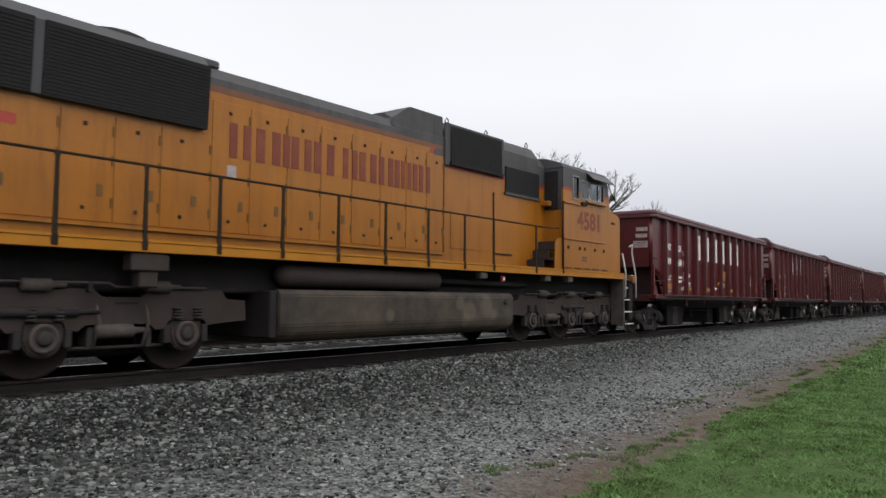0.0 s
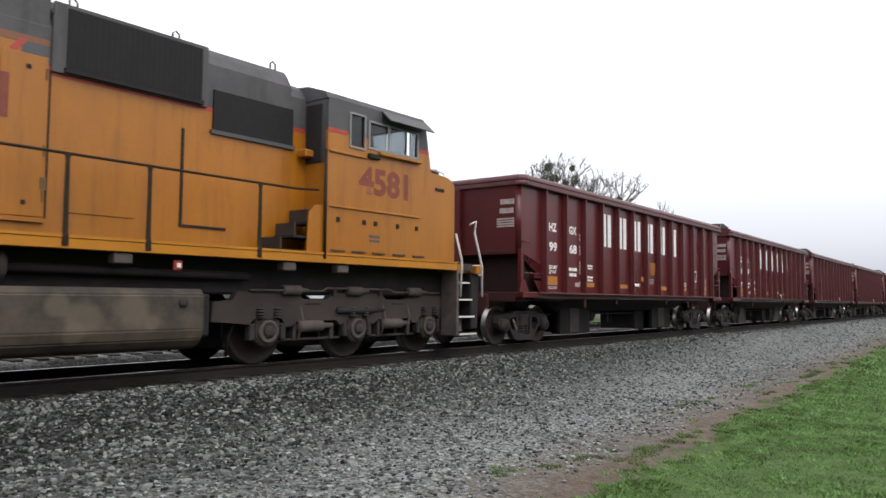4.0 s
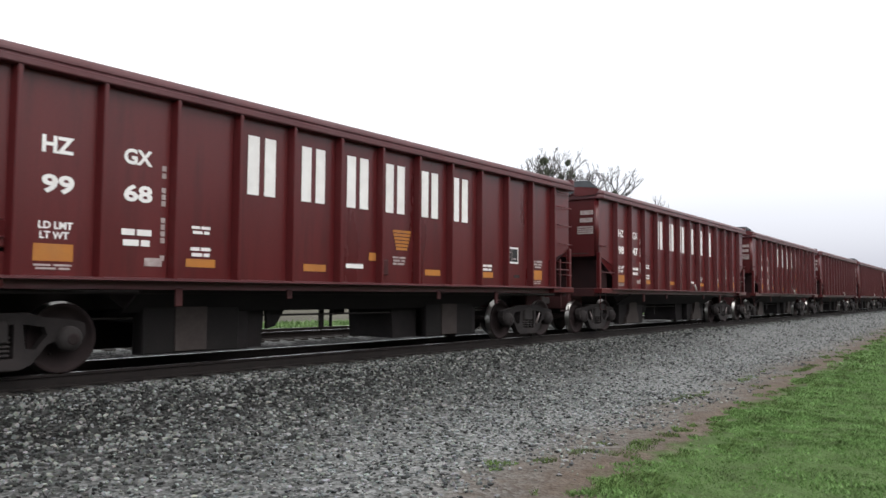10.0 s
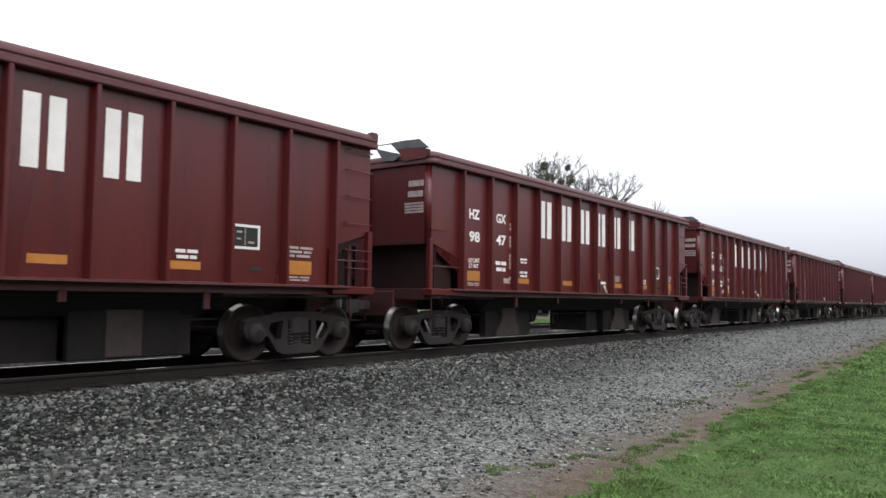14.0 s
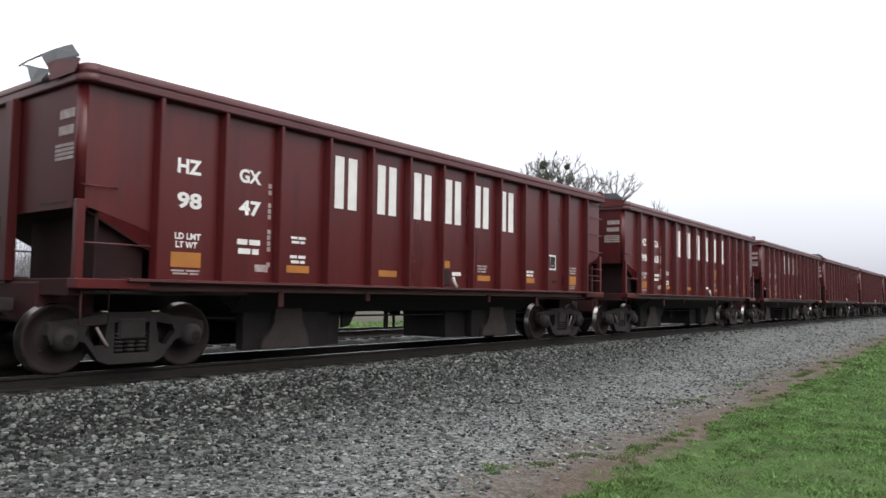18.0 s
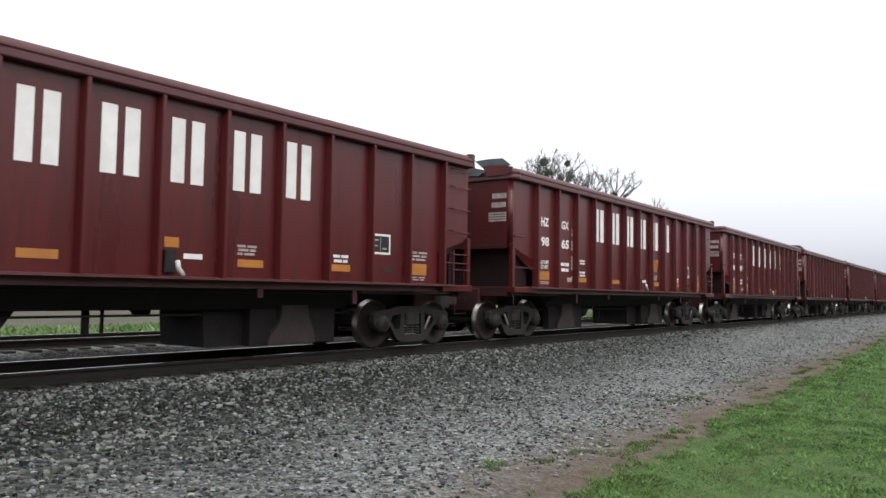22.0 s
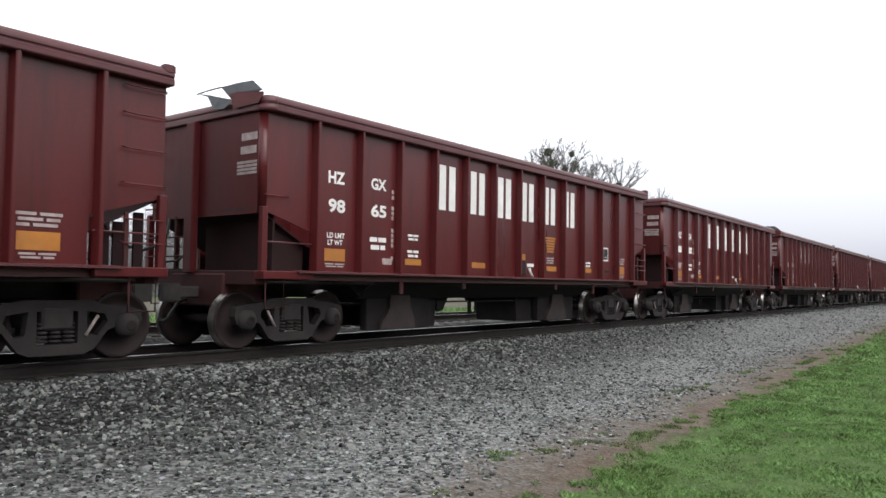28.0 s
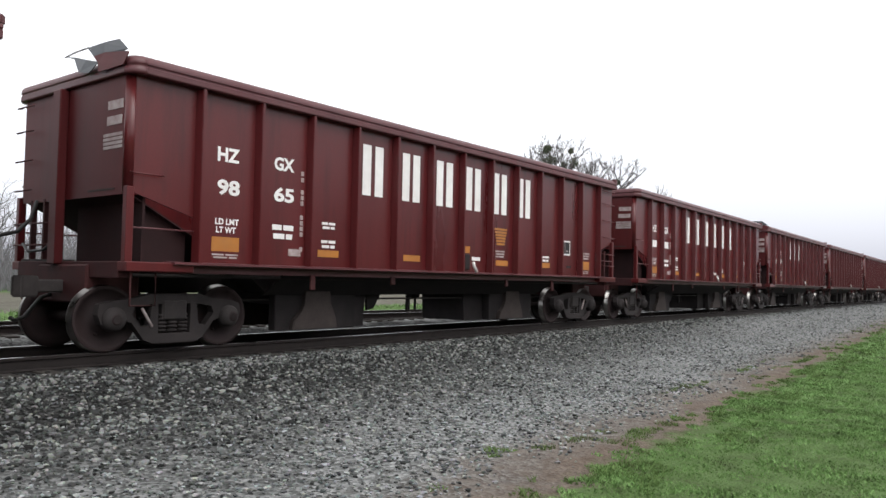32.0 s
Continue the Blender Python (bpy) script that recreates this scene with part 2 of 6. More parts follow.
BARK = surface("grey_oak_bark", [(0.060, 0.055, 0.053), (0.110, 0.102, 0.098)], 6.0, 0.9, 0, 0.5, 40)
DUSTY_PALE = surface("pale_dusty_castings", [(0.046, 0.037, 0.034), (0.115, 0.093, 0.082)], 3.5, 0.8, 0, 0.3, 40, 0.3)
# leaf tones lightened to carry the haze of distance
MISTLETOE = surface("mistletoe_leaf", [(0.050, 0.066, 0.036), (0.092, 0.112, 0.062)], 8.0, 0.7)
RUBBER = surface("black_rubber_hose", [(0.009, 0.009, 0.009), (0.018, 0.018, 0.018)], 8.0, 0.6)


def glass(name, tint):
    """A thin flat pane: tinted see-through with a mirror gloss by Fresnel."""
    m = bpy.data.materials.new(name)
    m.use_nodes = True
    n, l = m.node_tree.nodes, m.node_tree.links
    n.remove(n["Principled BSDF"])
    clear = n.new("ShaderNodeBsdfTransparent")
    clear.inputs["Color"].default_value = (*tint, 1)
    gloss = n.new("ShaderNodeBsdfGlossy")
    gloss.inputs["Roughness"].default_value = 0.02
    face = n.new("ShaderNodeLayerWeight")
    face.inputs["Blend"].default_value = 0.5
    steep = n.new("ShaderNodeMath")
    steep.operation = "POWER"
    steep.inputs[1].default_value = 4.0
    l.new(face.outputs["Facing"], steep.inputs[0])
    fres = n.new("ShaderNodeMath")
    fres.operation = "MULTIPLY_ADD"
    fres.inputs[1].default_value, fres.inputs[2].default_value = 0.9, 0.04
    l.new(steep.outputs[0], fres.inputs[0])
    mixed = n.new("ShaderNodeMixShader")
    l.new(fres.outputs[0], mixed.inputs["Fac"])
    l.new(clear.outputs[0], mixed.inputs[1])
    l.new(gloss.outputs[0], mixed.inputs[2])
    l.new(mixed.outputs[0], n["Material Output"].inputs["Surface"])
    return m


GLASS = glass("tinted_cab_glass", (0.45, 0.48, 0.50))
GLASS_CLEAR = glass("clear_windshield_glass", (0.95, 0.97, 0.97))

# ---- mesh helpers ----


def part(name, bm, material, parent=None, label=""):
    """Links a bmesh as one mesh object under parent. material may be a list; faces choose by material_index."""
    me = bpy.data.meshes.new(name)
    bm.normal_update()
    bm.to_mesh(me)
    bm.free()
    for m in material if isinstance(material, (list, tuple)) else [material]:
        me.materials.append(m)
    ob = new(name, me)
    if parent is not None:
        ob.parent = parent
    if label:
        tagged(ob, label)
    return ob


def share(name, ob, parent, at=(0, 0, 0)):
    """Another piece on the same mesh."""
    o = new(name, ob.data)
    o.parent = parent
    o.location = at
    return o


def boxes(*specs, bevel=0.0):
    """A bmesh of axis-aligned boxes given as (x0, x1, y0, y1, z0, z1)."""
    bm = bmesh.new()
    for x0, x1, y0, y1, z0, z1 in specs:
        v = [bm.verts.new((x, y, z)) for x in (x0, x1) for y in (y0, y1) for z in (z0, z1)]
        for f in ((0, 1, 3, 2), (4, 6, 7, 5), (0, 4, 5, 1), (2, 3, 7, 6), (0, 2, 6, 4), (1, 5, 7, 3)):
            bm.faces.new([v[i] for i in f])
    if bevel:
        bmesh.ops.bevel(bm, geom=bm.edges[:], offset=bevel, segments=1, affect="EDGES")
    bmesh.ops.recalc_face_normals(bm, faces=bm.faces[:])
    return bm


def prism(outline, a, b, axis="y", bevel=0.0, bm=None):
    """An outline drawn out from a to b along an axis. axis y: outline in (x, z); axis x: in (y, z); axis z: in (x, y)."""
    bm = bm or bmesh.new()
    put = {"y": lambda p, s: (p[0], s, p[1]), "x": lambda p, s: (s, p[0], p[1]), "z": lambda p, s: (p[0], p[1], s)}[axis]
    lo = [bm.verts.new(put(p, a)) for p in outline]
    hi = [bm.verts.new(put(p, b)) for p in outline]
    made = [bm.faces.new(lo), bm.faces.new(hi[::-1])]
    for i in range(len(outline)):
        j = (i + 1) % len(outline)
        made.append(bm.faces.new((lo[i], hi[i], hi[j], lo[j])))
    if bevel:
        bmesh.ops.bevel(bm, geom=list({e for f in made for e in f.edges}), offset=bevel, segments=2, affect="EDGES")
    bmesh.ops.recalc_face_normals(bm, faces=bm.faces[:])
    return bm


def tube(bm, points, radius, sides=8):
    """A round bar through points; radius one number or one per point."""
    rad = radius if isinstance(radius, (list, tuple)) else [radius] * len(points)
    pts = [Vector(p) for p in points]
    rings = []
    for i, p in enumerate(pts):
        d = (pts[min(i + 1, len(pts) - 1)] - pts[max(i - 1, 0)]).normalized()
        side = d.cross(Vector((0, 0, 1)) if abs(d.z) < 0.9 else Vector((1, 0, 0))).normalized()
        up = side.cross(d)
        rings.append([bm.verts.new(p + rad[i] * (math.cos(2 * math.pi * k / sides) * side + math.sin(2 * math.pi * k / sides) * up)) for k in range(sides)])
    for r0, r1 in zip(rings, rings[1:]):
        for k in range(sides):
            f = bm.faces.new((r0[k], r0[(k + 1) % sides], r1[(k + 1) % sides], r1[k]))
            f.smooth = True
    bm.faces.new(rings[0][::-1])
    bm.faces.new(rings[-1])
    return bm


def bar(points, radius, sides=8):
    return tube(bmesh.new(), points, radius, sides)


def lathe(profile, axis="y", sides=32, at=(0, 0, 0), smooth=True, bm=None):
    """A body of revolution about an axis: profile of (along, radius)."""
    bm = bm or bmesh.new()
    rings = []
    for s, r in profile:
        ring = []
        for k in range(sides):
            c, d = r * math.cos(2 * math.pi * k / sides), r * math.sin(2 * math.pi * k / sides)
            p = {"y": (c, s, d), "x": (s, c, d), "z": (c, d, s)}[axis]
            ring.append(bm.verts.new(Vector(p) + Vector(at)))
        rings.append(ring)
    for r0, r1 in zip(rings, rings[1:]):
        for k in range(sides):
            f = bm.faces.new((r0[k], r0[(k + 1) % sides], r1[(k + 1) % sides], r1[k]))
            f.smooth = smooth
    bm.faces.new(rings[0])
    bm.faces.new(rings[-1])
    bmesh.ops.recalc_face_normals(bm, faces=bm.faces[:])
    return bm


def rounded(x0, x1, z0, z1, r, steps=4):
    """A rounded rectangle's outline."""
    out = []
    for cx, cz, a in ((x1 - r, z1 - r, 0), (x0 + r, z1 - r, 90), (x0 + r, z0 + r, 180), (x1 - r, z0 + r, 270)):
        for k in range(steps + 1):
            t = radians(a + 90 * k / steps)
            out.append((cx + r * math.cos(t), cz + r * math.sin(t)))
    return out


def lettering(name, words, x0, x1, z0, z1, y, material, parent, label="", bold=0.0):
    """Words in the built-in font, painted on the side that faces -y, stretched to fill the given field."""
    cu = bpy.data.curves.new("words", "FONT")
    cu.body, cu.size, cu.offset, cu.extrude, cu.resolution_u = words, 1.0, bold, 0.0, 3
    tmp = bpy.data.objects.new("words", cu)
    scene.collection.objects.link(tmp)
    me = bpy.data.meshes.new_from_object(tmp.evaluated_get(bpy.context.evaluated_depsgraph_get()))
    bpy.data.objects.remove(tmp)
    xs = [v.co.x for v in me.vertices]
    ys = [v.co.y for v in me.vertices]
    sx, sz = (x1 - x0) / (max(xs) - min(xs)), (z1 - z0) / (max(ys) - min(ys))
    for v in me.vertices:
        v.co = (x0 + (v.co.x - min(xs)) * sx, y, z0 + (v.co.y - min(ys)) * sz)
    me.materials.clear()
    me.materials.append(material)
    ob = new(name, me)
    ob.parent = parent
    if label:
        tagged(ob, label)
    return ob


# ---- ground, gravel and track ----
TRACK_Y = 10.82


def clamp01(v):
    return max(0.0, min(1.0, v))


def eased(x):
    """Metres past the start of the track's bend, eased in over fourteen metres."""
    u = max(0.0, x - 12.0)
    return u * u / 28.0 if u < 14.0 else u - 7.0


def bend(x):
    """How far the track swings away from its near straight."""
    return 0.031 * eased(x)


def sink(x):
    """How far the line falls on its gentle grade."""
    return 0.0036 * min(180.0, eased(x))


def level(y, x=0.0):
    """Height of the ground: lawn, gravel shoulder, ballast bank, second track, field."""
    y -= bend(x) * clamp01((y - 4.0) / 3.0) if abs(x) < 500 else 0.0
    return flat_level(y) - sink(x)


def flat_level(y):
    """The same across the near straight."""
    knots = ((-2000, -0.75), (-40, -0.62), (0, -0.52), (3.0, -0.50), (5.0, -0.50), (7.2, -0.44), (9.1, -0.19), (12.5, -0.19), (13.7, -0.42),
             (14.9, -0.42), (15.7, -0.20), (18.7, -0.20), (20.0, -0.46), (30.0, -0.50), (60.0, -0.55), (2000, -0.9))
    for (a, za), (b, zb) in zip(knots, knots[1:]):
        if y <= b:
            u = (y - a) / (b - a)
            u = u * u * (3 - 2 * u) if b - a < 3 else u
            return za + (zb - za) * u
    return -0.9


def ground_z(x, y):
    """The height with the small swells of lawn and gravel."""
    near = clamp01(1 - abs(x) / 80) * clamp01(1 - abs(y) / 40)
    swell = noise.noise((x * 0.5, y * 0.7, 3.1)) + 0.4 * noise.noise((x * 1.7, y * 1.9, 0.0))
    return level(y, x) + near * 0.05 * swell * (0.35 if 8.8 < y < 12.8 else 1.0)


def lawn_edge(x):
    """Where the lawn ends and the dirt and gravel begin."""
    return 2.75 + 0.060 * (x - 5.0) if x < 40 else 4.85 + 0.03 * (x - 40)


def ground_material():
    m = bpy.data.materials.new("ground_cover")
    m.use_nodes = True
    n, l = m.node_tree.nodes, m.node_tree.links
    b = n["Principled BSDF"]
    b.inputs["Roughness"].default_value = 0.95
    b.inputs["Specular IOR Level"].default_value = 0.15
    geo = n.new("ShaderNodeNewGeometry")
    sep = n.new("ShaderNodeSeparateXYZ")
    l.new(geo.outputs["Position"], sep.inputs[0])

    def tex(scale, detail=5, rough=0.6):
        t = n.new("ShaderNodeTexNoise")
        t.inputs["Scale"].default_value, t.inputs["Detail"].default_value, t.inputs["Roughness"].default_value = scale, detail, rough
        l.new(geo.outputs["Position"], t.inputs["Vector"])
        return t.outputs["Fac"]

    def ramp(src, *stops):
        r = n.new("ShaderNodeValToRGB")
        els = r.color_ramp.elements
        els[0].position, els[0].color = stops[0][0], (*stops[0][1], 1)
        els[1].position, els[1].color = stops[-1][0], (*stops[-1][1], 1)
        for p, c in stops[1:-1]:
            els.new(p).color = (*c, 1)
        l.new(src, r.inputs[0])
        return r.outputs[0]

    def calc(op, a, c):
        k = n.new("ShaderNodeMath")
        k.operation = op
        for i, v in enumerate((a, c)):
            if isinstance(v, (int, float)):
                k.inputs[i].default_value = v
            else:
                l.new(v, k.inputs[i])
        return k.outputs[0]

    def band(src, lo, hi):
        r = n.new("ShaderNodeMapRange")
        r.inputs["From Min"].default_value, r.inputs["From Max"].default_value = lo, hi
        l.new(src, r.inputs["Value"])
        return r.outputs[0]

    def mix(f, a, c):
        k = n.new("ShaderNodeMix")
        k.data_type = "RGBA"
        l.new(f, k.inputs["Factor"])
        l.new(a, k.inputs["A"])
        l.new(c, k.inputs["B"])
        return k.outputs["Result"]

    vor = n.new("ShaderNodeTexVoronoi")
    vor.inputs["Scale"].default_value = 26.0
    l.new(geo.outputs["Position"], vor.inputs["Vector"])
    bw = n.new("ShaderNodeRGBToBW")
    l.new(vor.outputs["Color"], bw.inputs[0])
    turf = ramp(tex(2.4, 8, 0.7), (0.32, (0.050, 0.055, 0.026)), (0.44, (0.060, 0.092, 0.032)), (0.56, (0.076, 0.124, 0.042)), (0.72, (0.106, 0.152, 0.062)))
    dirt = ramp(tex(5.0, 7, 0.7), (0.3, (0.075, 0.055, 0.043)), (0.7, (0.16, 0.128, 0.104)))
    fines = ramp(calc("ADD", calc("MULTIPLY", bw.outputs[0], 0.62), calc("MULTIPLY", tex(0.55, 7, 0.68), 0.42)), (0.25, (0.040, 0.041, 0.040)), (0.5, (0.135, 0.139, 0.137)), (0.75, (0.27, 0.276, 0.275)))
    # ground under the ballast: near-black, the shade of the stone gaps in colour
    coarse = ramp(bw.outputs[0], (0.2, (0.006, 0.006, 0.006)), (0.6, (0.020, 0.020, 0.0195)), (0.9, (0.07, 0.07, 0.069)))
    wob = calc("MULTIPLY", calc("SUBTRACT", tex(0.9, 6), 0.5), 1.5)
    wob2 = calc("MULTIPLY", calc("SUBTRACT", tex(3.5, 6), 0.5), 1.2)
    edge = calc("SUBTRACT", calc("SUBTRACT", sep.outputs["Y"], 2.75), calc("MULTIPLY", calc("SUBTRACT", sep.outputs["X"], 5.0), 0.060))
    edge = calc("ADD", edge, wob2)
    swing = calc("MULTIPLY", calc("MAXIMUM", calc("SUBTRACT", sep.outputs["X"], 19.0), 0.0), 0.031)
    yy = calc("SUBTRACT", calc("ADD", sep.outputs["Y"], wob), swing)
    col = mix(band(edge, -0.1, 0.15), turf, dirt)
    col = mix(band(calc("ADD", edge, wob), 0.25, 1.5), col, fines)
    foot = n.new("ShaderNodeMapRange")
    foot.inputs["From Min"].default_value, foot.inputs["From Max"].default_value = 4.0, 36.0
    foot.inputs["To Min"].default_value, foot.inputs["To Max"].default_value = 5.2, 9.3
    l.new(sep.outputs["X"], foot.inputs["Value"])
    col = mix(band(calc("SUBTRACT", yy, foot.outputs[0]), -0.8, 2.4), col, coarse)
    rough = ramp(tex(0.8, 7, 0.7), (0.3, (0.050, 0.085, 0.030)), (0.7, (0.105, 0.165, 0.060)))
    pale = ramp(tex(0.5, 7, 0.7), (0.3, (0.075, 0.070, 0.055)), (0.7, (0.125, 0.118, 0.095)))
    col = mix(band(yy, 15.4, 15.8), col, fines)
    col = mix(band(yy, 18.2, 18.8), col, rough)
    col = mix(band(yy, 29.0, 31.5), col, pale)
    col = mix(band(yy, 60.0, 66.0), col, rough)
    l.new(col, b.inputs["Base Color"])
    bp = n.new("ShaderNodeBump")
    bp.inputs["Strength"].default_value, bp.inputs["Distance"].default_value = 0.8, 0.03
    l.new(vor.outputs["Distance"], bp.inputs["Height"])
    l.new(bp.outputs[0], b.inputs["Normal"])
    return m


def build_ground():
    xs = [-2000, -600, -200, -80, -40, -20, -10] + [0.5 * k for k in range(-10, 90)] + [45 + 5 * k for k in range(12)] + [120, 200, 400, 800, 2000]
    ys = [-2000, -500, -150, -50, -20, -10] + [-6 + 0.25 * k for k in range(108)] + [22, 25, 30, 34, 40, 46, 60, 100, 200, 500, 2000]
    verts, faces = [], []
    for y in ys:
        for x in xs:
            z = ground_z(x, y)
            verts.append((x, y, z))
    w = len(xs)
    for j in range(len(ys) - 1):
        for i in range(w - 1):
            faces.append((j * w + i, j * w + i + 1, (j + 1) * w + i + 1, (j + 1) * w + i))
    me = bpy.data.meshes.new("ground")
    me.from_pydata(verts, [], faces)
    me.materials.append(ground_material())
    for p in me.polygons:
        p.use_smooth = True
    return tagged(new("ground", me), "flat lawn, dirt edge and grey gravel shoulder beside the railway", "ground", kind="structure")


ground = build_ground()


def speckled(name, low, mid, high, rough=0.9, patch=None, across=1.7):
    """Stones and blades: one tone for each island."""
    m = bpy.data.materials.new(name)
    m.use_nodes = True
    n, l = m.node_tree.nodes, m.node_tree.links
    b = n["Principled BSDF"]
    b.inputs["Roughness"].default_value = rough
    b.inputs["Specular IOR Level"].default_value = 0.25
    geo = n.new("ShaderNodeNewGeometry")
    r = n.new("ShaderNodeValToRGB")
    els = r.color_ramp.elements
    els[0].position, els[0].color = 0.0, (*low, 1)
    els[1].position, els[1].color = 1.0, (*high, 1)
    els.new(0.55).color = (*mid, 1)
    l.new(geo.outputs["Random Per Island"], r.inputs[0])
    tc = n.new("ShaderNodeTexNoise")
    tc.inputs["Scale"].default_value, tc.inputs["Detail"].default_value = 30, 4
    l.new(geo.outputs["Position"], tc.inputs["Vector"])
    mx = n.new("ShaderNodeMix")
    mx.data_type, mx.blend_type = "RGBA", "MULTIPLY"
    mx.inputs["Factor"].default_value = 0.5
    l.new(r.outputs[0], mx.inputs["A"])
    l.new(tc.outputs["Color"], mx.inputs["B"])
    colour = mx.outputs["Result"]
    if patch:
        pn = n.new("ShaderNodeTexNoise")
        pn.inputs["Scale"].default_value, pn.inputs["Detail"].default_value, pn.inputs["Roughness"].default_value = across, 7, 0.7
        l.new(geo.outputs["Position"], pn.inputs["Vector"])
        pr = n.new("ShaderNodeMapRange")
        pr.inputs["From Min"].default_value, pr.inputs["From Max"].default_value, pr.inputs["To Max"].default_value = 0.48, 0.72, 0.5
        l.new(pn.outputs["Fac"], pr.inputs["Value"])
        pm = n.new("ShaderNodeMix")
        pm.data_type = "RGBA"
        pm.inputs["B"].default_value = (*patch, 1)
        l.new(pr.outputs[0], pm.inputs["Factor"])
        l.new(colour, pm.inputs["A"])
        colour = pm.outputs["Result"]
    l.new(colour, b.inputs["Base Color"])
    return m


def soup(name, verts, faces, material, label, category):
    """A mesh of many small pieces from arrays: verts (n, 3), faces (m, 3)."""
    me = bpy.data.meshes.new(name)
    me.vertices.add(len(verts))
    me.vertices.foreach_set("co", verts.astype(np.float32).ravel())
    me.loops.add(faces.size)
    me.loops.foreach_set("vertex_index", faces.astype(np.int32).ravel())
    me.polygons.add(len(faces))
    me.polygons.foreach_set("loop_start", np.arange(0, faces.size, 3, dtype=np.int32))
    me.polygons.foreach_set("loop_total", np.full(len(faces), 3, dtype=np.int32))
    me.polygons.foreach_set("use_smooth", np.zeros(len(faces), dtype=bool))
    me.update(calc_edges=True)
    me.validate()
    me.materials.append(material)
    return tagged(new(name, me), label, category, kind="stuff")


def bank_foot(x):
    """Where the dark ballast gives way to the lighter shoulder."""
    return 5.2 + 4.1 * clamp01((x - 4.0) / 32.0)


def stone_shapes(rng, count=8):
    """Broken stones: jittered octahedra with a few extra corners."""
    bm = bmesh.new()
    bmesh.ops.create_icosphere(bm, subdivisions=1, radius=1.0)
    base = np.array([v.co[:] for v in bm.verts])
    tri = np.array([[v.index for v in f.verts] for f in bm.faces])
    bm.free()
    return [base * rng.uniform(0.42, 1.3, (len(base), 1)) * rng.uniform(0.55, 1.15, (1, 3)) for _ in range(count)], tri


def spread_stones(name, label, material, zones, seed, bank):
    """zones: (x0, x1, y0, y1, per square metre, smallest, largest)."""
    rng = np.random.default_rng(seed)
    shapes, tri = stone_shapes(rng)
    vs, fs, k = [], [], 0
    for x0, x1, y0, y1, per, small, large in zones:
        for _ in range(int((x1 - x0) * (y1 - y0) * per)):
            x, y = rng.uniform(x0, x1), rng.uniform(y0, y1)
            y += bend(x) * clamp01((y - 4.0) / 3.0)
            if y < lawn_edge(x) + 0.45 + 0.6 * noise.noise((x * 1.2, y * 1.2, 7.0)) + abs(rng.normal(0, 0.45)):
                continue
            if y < 9.8 + bend(x) and (y - bend(x) > bank_foot(x) + 1.1 + 0.9 * noise.noise((x * 0.7, y * 0.7, 2.0)) + rng.normal(0, 0.75)) != bank:
                continue
            r = small + (large - small) * rng.random() ** 1.8
            a = rng.uniform(0, 6.283)
            c, s = math.cos(a), math.sin(a)
            v = shapes[rng.integers(len(shapes))] * (r * 0.5)
            v = np.stack([v[:, 0] * c - v[:, 1] * s, v[:, 0] * s + v[:, 1] * c, v[:, 2] * 0.8], 1)
            vs.append(v + (x, y, ground_z(x, y) + r * 0.15))
            fs.append(tri + k)
            k += len(v)
    return soup(name, np.concatenate(vs), np.concatenate(fs), material, label, "gravel")


spread_stones("ballast", "dark grey crushed stone ballast on the track bank", speckled("ballast_stone", (0.008, 0.008, 0.008), (0.108, 0.115, 0.111), (0.31, 0.317, 0.304), 0.85, (0.012, 0.0115, 0.0115), 6.0),
              [(1.5, 13, 3.2, 9.75, 340, 0.040, 0.095), (13, 24, 5.0, 9.75, 300, 0.04, 0.095), (24, 50, 6.4, 9.75, 90, 0.07, 0.15),
               (-14, 1.5, 3.6, 9.75, 60, 0.05, 0.11), (1.5, 26, 10.3, 11.4, 160, 0.04, 0.09), (1.5, 34, 11.8, 13.0, 110, 0.04, 0.09)], 11, True)
spread_stones("gravel", "light grey fine gravel shoulder below the ballast", speckled("shoulder_stone", (0.022, 0.022, 0.022), (0.172, 0.186, 0.183), (0.42, 0.436, 0.430)),
              [(2, 12, 3.0, 9.0, 290, 0.022, 0.064), (12, 22, 3.2, 9.4, 140, 0.02, 0.065), (22, 44, 4.0, 9.6, 40, 0.03, 0.08), (44, 85, 5.0, 10.0, 11, 0.05, 0.13), (-14, 2, 2.4, 9.4, 60, 0.03, 0.07)], 12, False)


def grass_material(name, worn, dull, fresh, bright, across):
    """Grass in patches: from worn and dull to fresh, each blade a little apart from the next."""
    m = bpy.data.materials.new(name)
    m.use_nodes = True
    n, l = m.node_tree.nodes, m.node_tree.links
    b = n["Principled BSDF"]
    b.inputs["Roughness"].default_value = 0.75
    b.inputs["Specular IOR Level"].default_value = 0.25
    geo = n.new("ShaderNodeNewGeometry")
    broad = n.new("ShaderNodeTexNoise")
    broad.inputs["Scale"].default_value, broad.inputs["Detail"].default_value, broad.inputs["Roughness"].default_value = across, 6, 0.66
    l.new(geo.outputs["Position"], broad.inputs["Vector"])
    part_of = n.new("ShaderNodeMath")
    part_of.operation = "MULTIPLY_ADD"
    part_of.inputs[1].default_value = 0.08
    l.new(geo.outputs["Random Per Island"], part_of.inputs[0])
    l.new(broad.outputs["Fac"], part_of.inputs[2])
    r = n.new("ShaderNodeValToRGB")
    els = r.color_ramp.elements
    els[0].position, els[0].color = 0.36, (*worn, 1)
    els[1].position, els[1].color = 0.74, (*bright, 1)
    els.new(0.45).color = (*dull, 1)
    els.new(0.57).color = (*fresh, 1)
    l.new(part_of.outputs[0], r.inputs[0])
    l.new(r.outputs[0], b.inputs["Base Color"])
    return m


